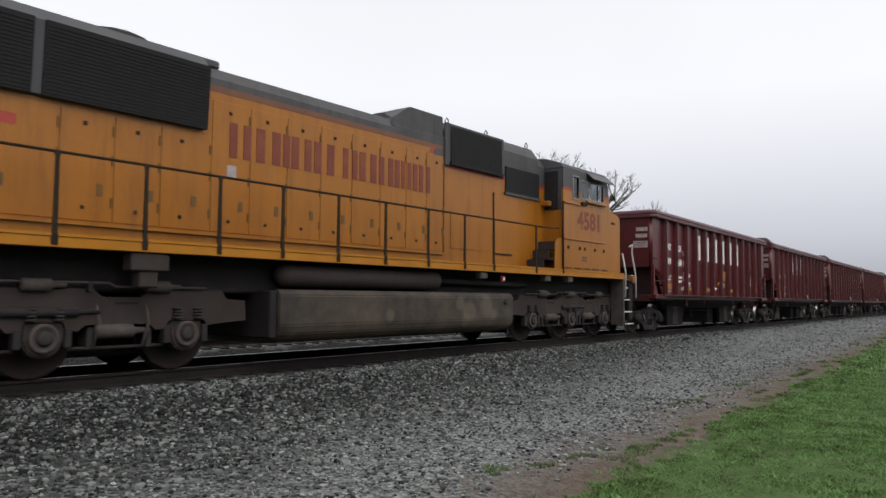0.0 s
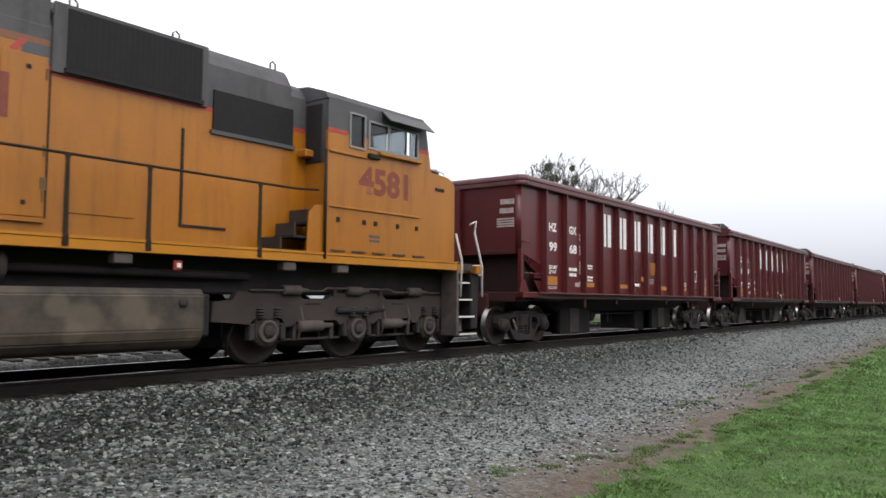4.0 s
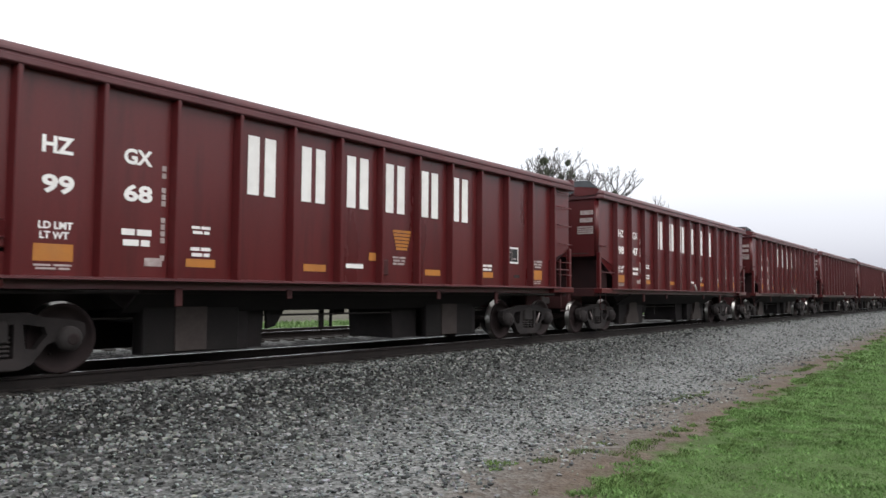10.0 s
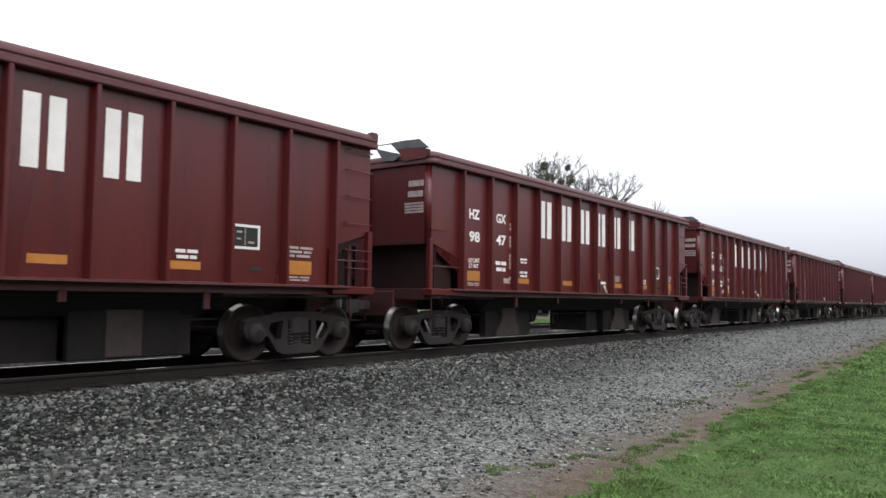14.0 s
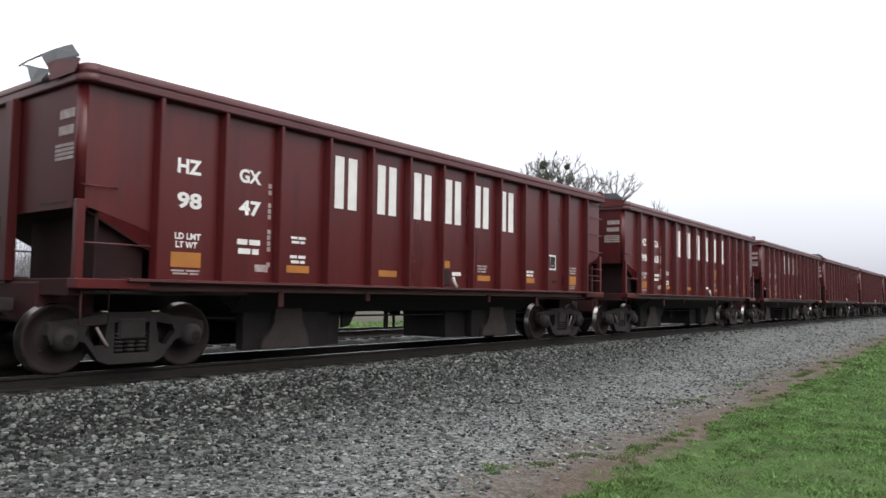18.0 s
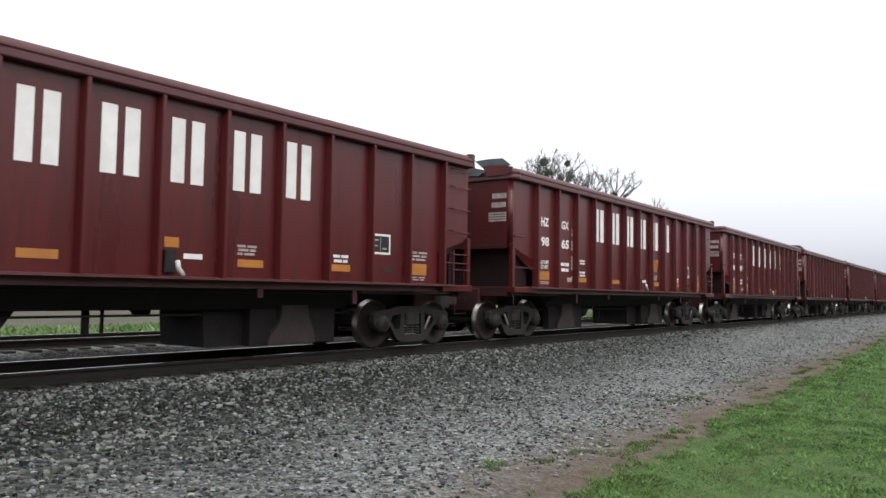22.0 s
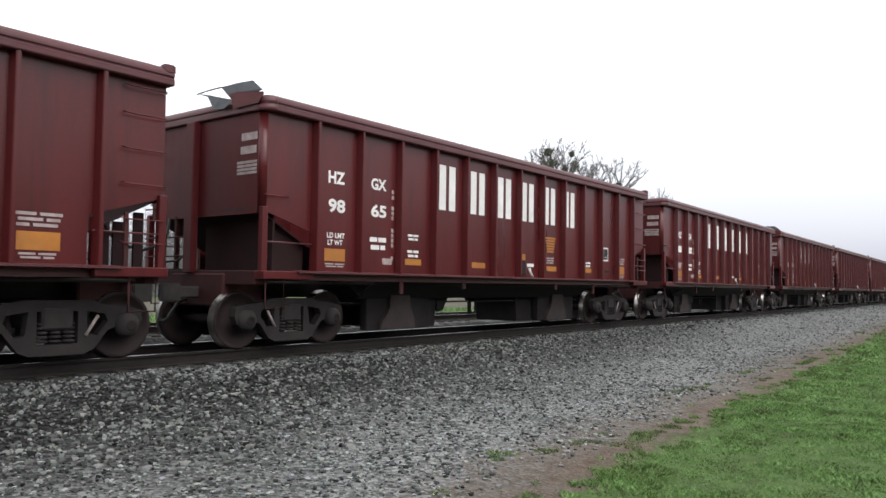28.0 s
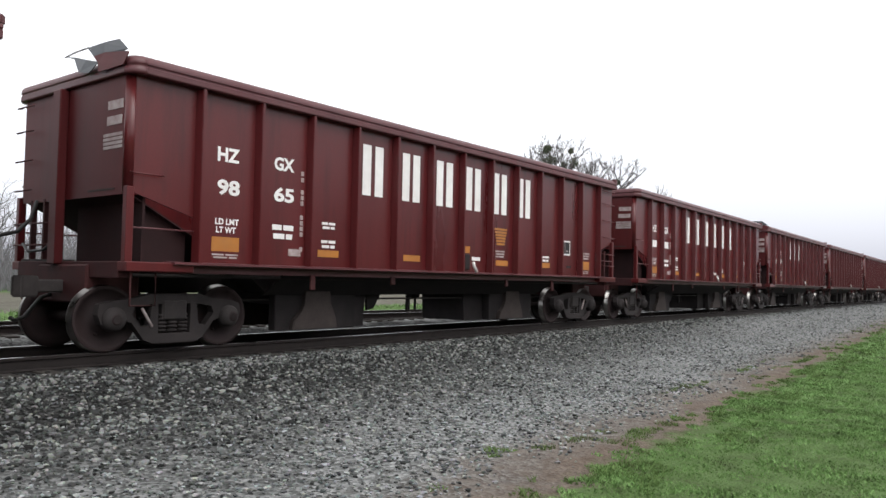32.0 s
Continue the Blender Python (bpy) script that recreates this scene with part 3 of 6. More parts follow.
def spread_grass(name, label, material, zones, seed, fringe=False):
    """Short blades: zones of (x0, x1, y0, y1, per square metre, height, width). fringe: only straggling tufts beyond the lawn's edge."""
    rng = np.random.default_rng(seed)
    vs, fs, k = [], [], 0
    for x0, x1, y0, y1, per, high, wide in zones:
        m = int((x1 - x0) * (y1 - y0) * per)
        x, y = rng.uniform(x0, x1, m), rng.uniform(y0, y1, m)
        edge = np.array([lawn_edge(q) + 0.38 * noise.noise((q * 0.55, 0.0, 3.0)) for q in x])
        clump = np.array([noise.noise((p * 1.3, q * 1.3, 5.0)) for p, q in zip(x, y)])
        fine = np.array([noise.noise((p * 4.5, q * 4.5, 9.0)) for p, q in zip(x, y)])
        long = np.array([noise.noise((p * 0.9, q * 3.2, 1.0)) for p, q in zip(x, y)])
        if fringe:
            keep = (y > edge - 0.5) & (y < edge + 1.25) & (long + 0.55 * fine > 0.16 + 0.36 * np.maximum(0, y - edge))
        elif y1 < 14:
            keep = (y < edge + 0.45 * fine + 0.35 * clump) & (rng.random(m) < 1.15 + 0.5 * clump + 0.6 * fine)
        else:
            keep = rng.random(m) < 0.7 + clump
        x, y, clump, fine = x[keep], y[keep], clump[keep], fine[keep]
        z = np.array([ground_z(p, q) for p, q in zip(x, y)])
        m = len(x)
        h = high * (0.5 + 0.7 * rng.random(m)) * np.maximum(0.35, 1 + 0.7 * clump + 0.9 * fine)
        a, lean = rng.uniform(0, 6.283, m), rng.normal(0, 0.9, (m, 2))
        w = wide * (0.6 + 0.8 * rng.random(m))
        p0 = np.stack([x - w * np.cos(a), y - w * np.sin(a), z - 0.01], 1)
        p1 = np.stack([x + w * np.cos(a), y + w * np.sin(a), z - 0.01], 1)
        p2 = np.stack([x + h * lean[:, 0], y + h * lean[:, 1], z + h], 1)
        vs.append(np.stack([p0, p1, p2], 1).reshape(-1, 3))
        fs.append(np.arange(3 * m).reshape(-1, 3) + k)
        k += 3 * m
    return soup(name, np.concatenate(vs), np.concatenate(fs), material, label, "grass")


spread_grass("lawn_grass", "short wet green winter lawn with worn patches", grass_material("grass_blade", (0.070, 0.084, 0.039), (0.086, 0.146, 0.046), (0.128, 0.232, 0.070), (0.185, 0.308, 0.112), 2.0),
             [(4.2, 11, -0.6, 4.1, 2600, 0.020, 0.010), (9, 18, -1.5, 4.6, 1400, 0.026, 0.013), (18, 45, -1, 5.6, 240, 0.045, 0.024),
              (45, 80, -1, 6.6, 45, 0.06, 0.05), (-14, 4.2, -7, 3.0, 420, 0.036, 0.014), (4.2, 18, -7, -1, 420, 0.036, 0.014)], 21)
spread_grass("edge_grass", "dull olive grass straggling over the dirt edge of the lawn", grass_material("edge_blade", (0.055, 0.058, 0.026), (0.072, 0.098, 0.032), (0.090, 0.150, 0.042), (0.120, 0.190, 0.060), 3.0),
             [(3.5, 12, 2.0, 4.9, 2600, 0.026, 0.009), (12, 24, 2.6, 5.4, 1100, 0.03, 0.014), (24, 50, 3.4, 7.0, 220, 0.04, 0.03)], 23, True)
spread_grass("verge_grass", "rough green grass behind the second track", grass_material("verge_blade", (0.060, 0.085, 0.034), (0.080, 0.140, 0.045), (0.120, 0.205, 0.068), (0.17, 0.26, 0.10), 0.8),
             [(2, 40, 18.1, 20.5, 130, 0.16, 0.022), (0, 60, 20.5, 30.5, 40, 0.16, 0.035)], 22)


def track(name, y, x0, x1, label, shiny):
    """Two rails on timber sleepers."""
    t = tagged(new(name), label, "railway track", kind="structure")
    t.location = (0, y, 0)
    out = [(-0.075, -0.18), (0.075, -0.18), (0.075, -0.168), (0.012, -0.15), (0.012, -0.045), (0.036, -0.036), (0.036, -0.006), (0.028, 0.0)]
    out += [(-a, b) for a, b in out[::-1] if (a, b) not in ((0.075, -0.18), (-0.075, -0.18))]
    stations = [x0, 0.0, 12.0] + [14.0 + 2.0 * k for k in range(8)] + [40.0, 60.0, 100.0, 200.0, x1]
    for s in (-0.7525, 0.7525):
        bm = bmesh.new()
        rings = [[bm.verts.new((x, s + a + bend(x), b - sink(x))) for a, b in out] for x in stations]
        for r0, r1 in zip(rings, rings[1:]):
            for i in range(len(out)):
                j = (i + 1) % len(out)
                bm.faces.new((r0[i], r1[i], r1[j], r0[j]))
        bm.faces.new(rings[0][::-1])
        bm.faces.new(rings[-1])
        bmesh.ops.recalc_face_normals(bm, faces=bm.faces[:])
        for f in bm.faces:
            c = f.calc_center_median()
            f.material_index = 1 if f.normal.z > 0.9 and c.z > -0.02 - sink(c.x) - 0.02 * (c.x > 100) else 0
        part("rail", bm, [RAIL_SIDE, shiny], t, "dark brown steel rail with a worn bright head")
    bm = boxes((-0.115, 0.115, -1.3, 1.3, -0.35, -0.172), bevel=0.012)
    first = part("sleeper", bm, TIE, t)
    first.location.x = 1.0
    for k in range(1, 120):
        share("sleeper", first, t, (1.0 + 0.5 * k, bend(1.0 + 0.5 * k), -sink(1.0 + 0.5 * k)))
    plate = part("tie_plate", boxes((-0.09, 0.09, -0.86, -0.64, -0.174, -0.163), (-0.09, 0.09, 0.64, 0.86, -0.174, -0.163)), RAIL_SIDE, t)
    plate.location.x = 1.0
    for k in range(1, 60):
        share("tie_plate", plate, t, (1.0 + 0.5 * k, bend(1.0 + 0.5 * k), -sink(1.0 + 0.5 * k)))
    return t


track("track_main", TRACK_Y, -60, 400, "main railway track with dark rails in grey ballast", RAIL_TOP)
track("track_second", TRACK_Y + 6.1, -60, 400, "second railway track behind the passing train", RAIL_TOP)


# ---- hopper cars ----
CAR_LENGTH, CAR_PITCH, CAR_FIRST = 14.5, 16.07, 4.57
SHEET_Y, RIB_Y = -1.53, -1.67   # side sheet and rib faces, from the track's centre
RIBS = [1.09 + 1.039 * k for k in range(13)]
AXLES = (0.21, 2.08, 12.44, 14.31)


def wheelset(parent, x, radius, material=None):
    """An axle with two flanged wheels, turning about its own centre."""
    bm = bmesh.new()
    lathe([(-1.12, 0.05), (-1.12, 0.075), (-0.80, 0.08), (0.80, 0.08), (1.12, 0.075), (1.12, 0.05)], sides=14, bm=bm)
    for s in (-1, 1):
        r = radius
        prof = [(0.81, 0.10), (0.81, 0.17), (0.76, 0.20), (0.755, r - 0.09), (0.80, r - 0.06), (0.81, r - 0.01), (0.80, r), (0.715, r + 0.004), (0.70, r + 0.028), (0.675, r + 0.026),
                (0.67, r - 0.07), (0.71, r - 0.10), (0.71, 0.20), (0.69, 0.16), (0.69, 0.10)]
        lathe([(s * a, b) for a, b in prof], sides=40, bm=bm)
    for f in bm.faces:
        c = f.calc_center_median()
        d = math.hypot(c.x, c.z)
        f.material_index = 1 if radius - 0.006 < d < radius + 0.03 and abs(c.y) > 0.68 else 0
    # cast bosses on the plate, so that the turn can be seen
    for k in range(3):
        a = 2 * math.pi * k / 3
        lathe([(-0.775, 0.001), (-0.775, 0.02), (-0.74, 0.02)], sides=8, at=(0.24 * math.cos(a), 0, 0.24 * math.sin(a)), bm=bm)
    ob = part("wheelset", bm, [WHEEL, TREAD], parent, "rusty steel wheels with bright worn treads on an axle")
    ob.location = (x, 0, radius)
    return ob


def side_frame_outline():
    """Cast side frame of a freight bogie, round its middle: (x, z)."""
    half = [(0.0, 0.80), (0.42, 0.80), (0.62, 0.74), (0.98, 0.70), (1.13, 0.66), (1.15, 0.52), (1.10, 0.40), (1.02, 0.36), (0.94, 0.40), (0.78, 0.44), (0.66, 0.40), (0.48, 0.16), (0.34, 0.10), (0.0, 0.10)]
    return half + [(-a, b) for a, b in half[::-1][1:-1]]


def holes_cut(outer, holes, y0, y1):
    """A plate from y0 to y1 with holes, by filling between outlines."""
    bm = bmesh.new()
    loops = []
    for pts in (outer, *holes):
        vs = [bm.verts.new((a, y0, b)) for a, b in pts]
        loops.append([bm.edges.new((vs[i], vs[(i + 1) % len(vs)])) for i in range(len(vs))])
    bmesh.ops.triangle_fill(bm, edges=[e for lp in loops for e in lp], use_beauty=True)
    got = bmesh.ops.extrude_face_region(bm, geom=bm.faces[:])
    bmesh.ops.translate(bm, vec=(0, y1 - y0, 0), verts=[g for g in got["geom"] if isinstance(g, bmesh.types.BMVert)])
    bmesh.ops.recalc_face_normals(bm, faces=bm.faces[:])
    return bm


def bogie(car, x):
    """A freight bogie: bolster, two side frames with springs and bearing caps."""
    part("bolster", boxes((x - 0.2, x + 0.2, -1.02, 1.02, 0.42, 0.72), bevel=0.03), STEEL_DARK, car)
    windows = [[(0.36, 0.66), (0.62, 0.62), (0.66, 0.52), (0.52, 0.34), (0.40, 0.36)], [(-0.36, 0.66), (-0.40, 0.36), (-0.52, 0.34), (-0.66, 0.52), (-0.62, 0.62)],
               [(-0.26, 0.66), (-0.26, 0.24), (0.26, 0.24), (0.26, 0.66)]]
    for s in (-1, 1):
        bm = holes_cut(side_frame_outline(), windows, s * 0.93 - 0.07, s * 0.93 + 0.07)
        f = part("side_frame", bm, STEEL_DUSTY, car, "dusty cast steel bogie side frame")
        f.location.x = x
        for dx in (-0.17, 0.0, 0.17):
            bm = bmesh.new()
            for k in range(5):
                lathe([(0.26 + 0.055 * k, 0.055), (0.268 + 0.055 * k, 0.075), (0.29 + 0.055 * k, 0.075), (0.298 + 0.055 * k, 0.055)], "z", 10, (0, 0, 0), bm=bm)
            spring = part("spring", bm, STEEL_DARK, f)
            spring.location = (dx, s * 0.93, 0)
        for dx in (-0.925, 0.925):
            bm = lathe([(s * 0.90, 0.17), (s * 1.04, 0.165), (s * 1.09, 0.13), (s * 1.12, 0.06)], sides=18, at=(0, 0, 0.46))
            cap = part("bearing_cap", bm, STEEL_DARK, f)
            cap.location.x = dx
        part("brake_lever", bar([(-s * 0.0 + (0.52 if x < 7 else -0.52) * -1, s * 1.01, 0.60), ((0.36 if x < 7 else -0.36) * -1, s * 1.01, 0.34)], 0.022), WHITE_WORN, f)


def coupler(parent, x, way):
    """Draft gear, shank and knuckle at a car's end."""
    part("coupler", boxes((x, x + way * 0.55, -0.09, 0.09, 0.80, 0.98), bevel=0.02), STEEL_DARK, parent)
    bm = prism([(x + way * 0.50, -0.13), (x + way * 0.74, -0.17), (x + way * 0.84, -0.10), (x + way * 0.80, 0.03), (x + way * 0.72, 0.06), (x + way * 0.74, 0.17), (x + way * 0.55, 0.16)], 0.74, 1.03, "z", 0.02)
    part("knuckle", bm, STEEL_DARK, parent)
    part("air_hose", bar([(x + way * 0.05, 0.28, 0.80), (x + way * 0.30, 0.26, 0.72), (x + way * 0.55, 0.16, 0.46), (x + way * 0.72, 0.05, 0.42), (x + way * 0.80, 0.0, 0.46)], 0.03), RUBBER, parent)


def chord_profile(s):
    """Top chord: an upright lip with a sloping upper face, (y, z), on side s."""
    return [(s * 1.50, 3.70), (s * 1.675, 3.70), (s * 1.685, 3.715), (s * 1.685, 3.785), (s * 1.668, 3.795), (s * 1.668, 3.81), (s * 1.685, 3.83), (s * 1.683, 3.86), (s * 1.670, 3.895), (s * 1.645, 3.925), (s * 1.61, 3.945), (s * 1.57, 3.95), (s * 1.50, 3.945)]


def chord_corner(s):
    """The top chord bent round the leading corner on side s."""
    bm = bmesh.new()
    prof = [(y - 1.46, z) for y, z in chord_profile(1)]
    rings = []
    for k in range(9):
        c, d = math.cos(math.pi * k / 16), math.sin(math.pi * k / 16)
        rings.append([bm.verts.new((0.19 - r * c, s * (1.46 + r * d), z)) for r, z in prof])
    for r0, r1 in zip(rings, rings[1:]):
        for i in range(len(prof)):
            j = (i + 1) % len(prof)
            bm.faces.new((r0[i], r1[i], r1[j], r0[j])).smooth = True
    bm.faces.new(rings[0][::-1])
    bm.faces.new(rings[-1])
    bmesh.ops.recalc_face_normals(bm, faces=bm.faces[:])
    return bm


def corner_sheet(s):
    """The side sheet rolled round into the leading end on side s."""
    arc = [(math.cos(math.pi * k / 20), math.sin(math.pi * k / 20)) for k in range(11)]
    out = [(0.13 - 0.10 * c, s * (1.43 + 0.10 * d)) for c, d in arc] + [(0.13 - 0.07 * c, s * (1.43 + 0.07 * d)) for c, d in arc[::-1]]
    bm = prism(out, 2.145, 3.72, "z")
    for f in bm.faces:
        c = f.calc_center_median()
        f.smooth = len(f.verts) == 4 and c.x < 0.1295 and abs(c.y) > 1.4305
    return bm


def hopper_car():
    """A ballast hopper: origin on the rail tops, x from its leading end."""
    car = new("hopper_car")
    L = CAR_LENGTH
    for s in (-1, 1):
        y0, y1 = (SHEET_Y, SHEET_Y + 0.03) if s < 0 else (-SHEET_Y - 0.03, -SHEET_Y)
        out = [(0.13, 2.15), (1.05, 1.88), (1.05, 1.22), (L - 1.05, 1.22), (L - 1.05, 1.88), (L - 0.03, 2.18), (L - 0.03, 3.72), (0.13, 3.72)]
        part("side_sheet", prism(out, y0, y1), RED, car)
        part("corner_sheet", corner_sheet(s), RED, car)
        part("top_chord", prism(chord_profile(s), 0.19, L, "x"), RED_TRIM, car, "faded red-brown top chord")
        part("chord_corner", chord_corner(s), RED_TRIM, car)
        part("corner_cap", prism(rounded(L - 0.15, L + 0.03, min(s * 1.52, s * 1.688), max(s * 1.52, s * 1.688), 0.05), 3.86, 3.985, "z", 0.02), RED_TRIM, car)
        part("side_sill", prism([(s * 1.46, 1.10), (s * 1.52, 1.10), (s * 1.52, 1.20), (s * 1.72, 1.215), (s * 1.72, 1.245), (s * 1.46, 1.26)], 0.66, L - 0.66, "x"), RED_TRIM, car)
        for a, b in ((0.0, 1.0), (L - 1.0, L)):
            part("end_sill_plate", boxes((a, b, min(s * 1.42, s * 1.66), max(s * 1.42, s * 1.66), 1.11, 1.24), bevel=0.012), RED, car)
        for a in (0.06, L - 0.06):
            part("corner_post", boxes((a - 0.055, a + 0.055, min(s * 1.50, s * 1.60), max(s * 1.50, s * 1.60), 1.2, 2.22), bevel=0.01), RED, car)
        for x in RIBS[:1]:
            y = s * 1.53
            bm = prism([(x - 0.055, y), (x - 0.028, s * 1.665), (x + 0.028, s * 1.665), (x + 0.055, y)], 1.24, 3.71, "z", 0.008)
            for v in bm.verts:
                v.co.x -= x
            rib = part("rib", bm, RED, car)
            rib.location.x = x
        for x in RIBS[1:]:
            share("rib", rib, car, (x, 0, 0))
        for x, z in ((3.30, 0.87), (5.27, 0.97), (9.10, 0.96), (11.14, 0.86)):
            part("sill_bracket", boxes((x - 0.055, x + 0.055, min(s * 1.52, s * 1.56), max(s * 1.52, s * 1.56), z, 1.12), bevel=0.01), RED_DARK, car)
        # grab irons by the corners and the bar across the open end bay
        for x0, x1, z in ((0.06, 1.02, 1.685), (L - 1.02, L - 0.06, 1.685)):
            part("grab_bar", bar([(x0, s * 1.58, z), (x1, s * 1.58, z)], 0.014, 6), RED_TRIM, car)
        part("grab_iron", bar([(0.08, s * 1.53, 2.42), (0.08, s * 1.60, 2.40), (0.52, s * 1.60, 2.40), (0.52, s * 1.53, 2.42)], 0.012, 6), RED, car)
        for z in (3.60, 3.24, 2.78, 2.32, 1.86, 1.55):
            part("ladder_rung", bar([(L - 0.62, s * 1.53, z + 0.03), (L - 0.62, s * 1.62, z), (L - 0.08, s * 1.64, z), (L - 0.04, s * 1.56, z)], 0.011, 6), RED, car)
        part("ladder_stile", boxes((L - 0.60, L - 0.55, min(s * 1.55, s * 1.60), max(s * 1.55, s * 1.60), 1.22, 1.95)), RED_DARK, car)
        part("stirrup_step", bar([(L - 0.50, s * 1.56, 1.12), (L - 0.50, s * 1.56, 0.66), (L - 0.12, s * 1.56, 0.66), (L - 0.12, s * 1.56, 1.12)], 0.016, 6), RED_DARK, car)
    for a, w in ((0.0, 1), (L, -1)):
        part("end_sheet", boxes((min(a + w * 0.03, a + w * 0.06), max(a + w * 0.03, a + w * 0.06), -1.43 if w > 0 else -1.497, 1.43 if w > 0 else 1.497, 2.12, 3.72)), RED_END, car)
        prof = [(a + w * p, q) for p, q in ((0.0, 3.70), (-0.03, 3.72), (-0.035, 3.89), (-0.005, 3.94), (0.10, 3.95), (0.16, 3.93), (0.16, 3.70))]
        if w > 0:
            prof = [(0.19 - (y - 1.46), z) for y, z in chord_profile(1)]
        half = 1.46 if w > 0 else 1.50
        part("end_chord", prism(prof, -half, half, "y"), RED_TRIM, car, "faded red-brown top chord")
        part("end_post", boxes((min(a - w * 0.10, a + w * 0.03), max(a - w * 0.10, a + w * 0.03), 0.08, 0.31, 1.2, 3.70), bevel=0.015), RED_END, car)
        part("slope_sheet", prism([(a + w * 0.05, 2.16), (a + w * 0.09, 2.16), (a + w * 2.0, 1.17), (a + w * 1.95, 1.17)], -1.46, 1.46), SLOPE, car, "sloping floor sheet coloured dark for shade")
        part("end_sill", boxes((min(a, a + w * 0.22), max(a, a + w * 0.22), -1.45, 1.45, 1.02, 1.24), bevel=0.012), RED_DARK, car)
        if w > 0:
            # bay plates take the shade-dark SLOPE tone so that the bay reads unlit
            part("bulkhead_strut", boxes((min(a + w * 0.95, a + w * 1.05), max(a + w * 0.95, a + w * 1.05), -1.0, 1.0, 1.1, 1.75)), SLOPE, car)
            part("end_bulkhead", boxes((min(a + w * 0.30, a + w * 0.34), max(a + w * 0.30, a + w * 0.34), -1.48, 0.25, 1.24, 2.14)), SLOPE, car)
            part("bay_web", prism([(a + w * 0.342, 1.24), (a + w * 1.05, 1.24), (a + w * 1.05, 1.66), (a + w * 0.342, 2.00)], -1.34, -1.30), SLOPE, car, "web plate inside the end bay, coloured dark for shade")
        else:
            part("bay_post", boxes((a - 0.98, a - 0.93, -1.50, -1.42, 1.24, 1.86)), RED, car)
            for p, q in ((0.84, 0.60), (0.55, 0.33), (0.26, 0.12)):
                part("bay_plate", boxes((a - p, a - q, -1.22, -1.18, 1.24, 1.62 + 0.5 * (1 - p))), SLOPE, car, "plate inside the end bay, coloured dark for shade")
        part("draft_pocket", boxes((min(a - w * 0.04, a + w * 0.75), max(a - w * 0.04, a + w * 0.75), -0.72, 0.72, 0.66, 1.20), bevel=0.03), RED_DARK, car)
        for y in (0.72, 1.12):
            part("end_brace", boxes((min(a + w * 0.02, a + w * 0.10), max(a + w * 0.02, a + w * 0.10), y - 0.024, y + 0.024, 1.22, 2.16)), RED_DARK, car)
        for z in (1.48, 1.80):
            part("end_grab_bar", bar([(a - w * 0.02, 0.22, z), (a - w * 0.02, 1.58, z)], 0.014, 6), RED_DARK, car)
        for z in (2.30, 2.75, 3.20, 3.58):
            part("end_ladder_rung", bar([(a - w * 0.0, 1.10, z + 0.02), (a - w * 0.07, 1.12, z), (a - w * 0.07, 1.50, z), (a, 1.50, z + 0.02)], 0.013, 6), RED_DARK, car)
        coupler(car, a + w * 0.12, -w)
        part("brake_pipe", bar([(a - w * 0.05, 1.2, 1.5), (a - w * 0.10, 0.9, 1.38), (a - w * 0.06, 0.5, 1.40), (a + w * 0.05, 0.25, 1.62)], 0.022, 6), RUBBER, car)
    part("jumper_hose", bar([(L - 0.12, -0.1, 1.98), (L + 0.0, -0.05, 1.78), (L + 0.2, 0.0, 1.62), (L + 0.65, 0.15, 1.53), (L + 1.1, 0.4, 1.64), (L + 1.36, 0.6, 1.84), (L + 1.50, 0.75, 2.12)], 0.028), RUBBER, car)
    part("brake_platform", boxes((0.02, 0.30, 0.30, 1.40, 1.235, 1.27)), STEEL_DARK, car)
    part("brake_wheel", lathe([(-0.03, 0.24), (0.0, 0.27), (0.03, 0.24)], "x", 20, (CAR_LENGTH + 0.16, -0.85, 2.5)), RED_DARK, car)
    part("centre_sill", boxes((0.1, L - 0.1, -0.28, 0.28, 0.80, 1.10), bevel=0.02), GRIME, car)
    part("hopper_floor", prism([(4.2, 0.17), (5.48, 0.17), (5.52, 0.77), (8.74, 0.77), (8.78, 0.17), (10.2, 0.17), (10.2, 1.15), (4.2, 1.15)], -0.61, 0.60), GRIME, car)
    part("lock_shaft_arm", prism([(5.58, 0.78), (5.98, 0.78), (5.78, 0.50), (5.60, 0.46)], -0.60, -0.54), GRIME, car)
    part("lock_shaft_arm", prism([(8.16, 0.78), (8.54, 0.78), (8.52, 0.66), (8.28, 0.62)], 0.50, 0.58), GRIME, car)
    part("brake_hanger", boxes((6.90, 7.0, -0.50, -0.46, 0.42, 0.80)), GRIME, car)
    part("brake_hanger", boxes((7.17, 7.21, -0.50, -0.46, 0.44, 0.80)), GRIME, car)
    for s in (-1, 1):
        part("hopper_slope", prism([(s * 1.44, 1.19), (s * 0.80, 0.77), (s * 0.74, 0.77), (s * 1.36, 1.19)], 2.9, L - 2.9, "x"), GRIME, car)
    part("hopper_pan", prism([(2.9, 0.82), (L - 2.9, 0.82), (L - 2.4, 1.2), (2.4, 1.2)], -0.85, 0.85), GRIME, car)
    part("air_reservoir", lathe([(6.1, 0.05), (6.15, 0.16), (7.4, 0.16), (7.45, 0.05)], "x", 18, (0, 0.75, 0.98)), GRIME, car)
    part("brake_rod", bar([(2.2, -0.56, 0.685), (12.2, -0.56, 0.685)], 0.02, 6), STEEL_DARK, car)
    part("train_pipe", bar([(0.2, -1.2, 1.06), (L - 0.2, -1.2, 1.06)], 0.03, 6), STEEL_DARK, car)
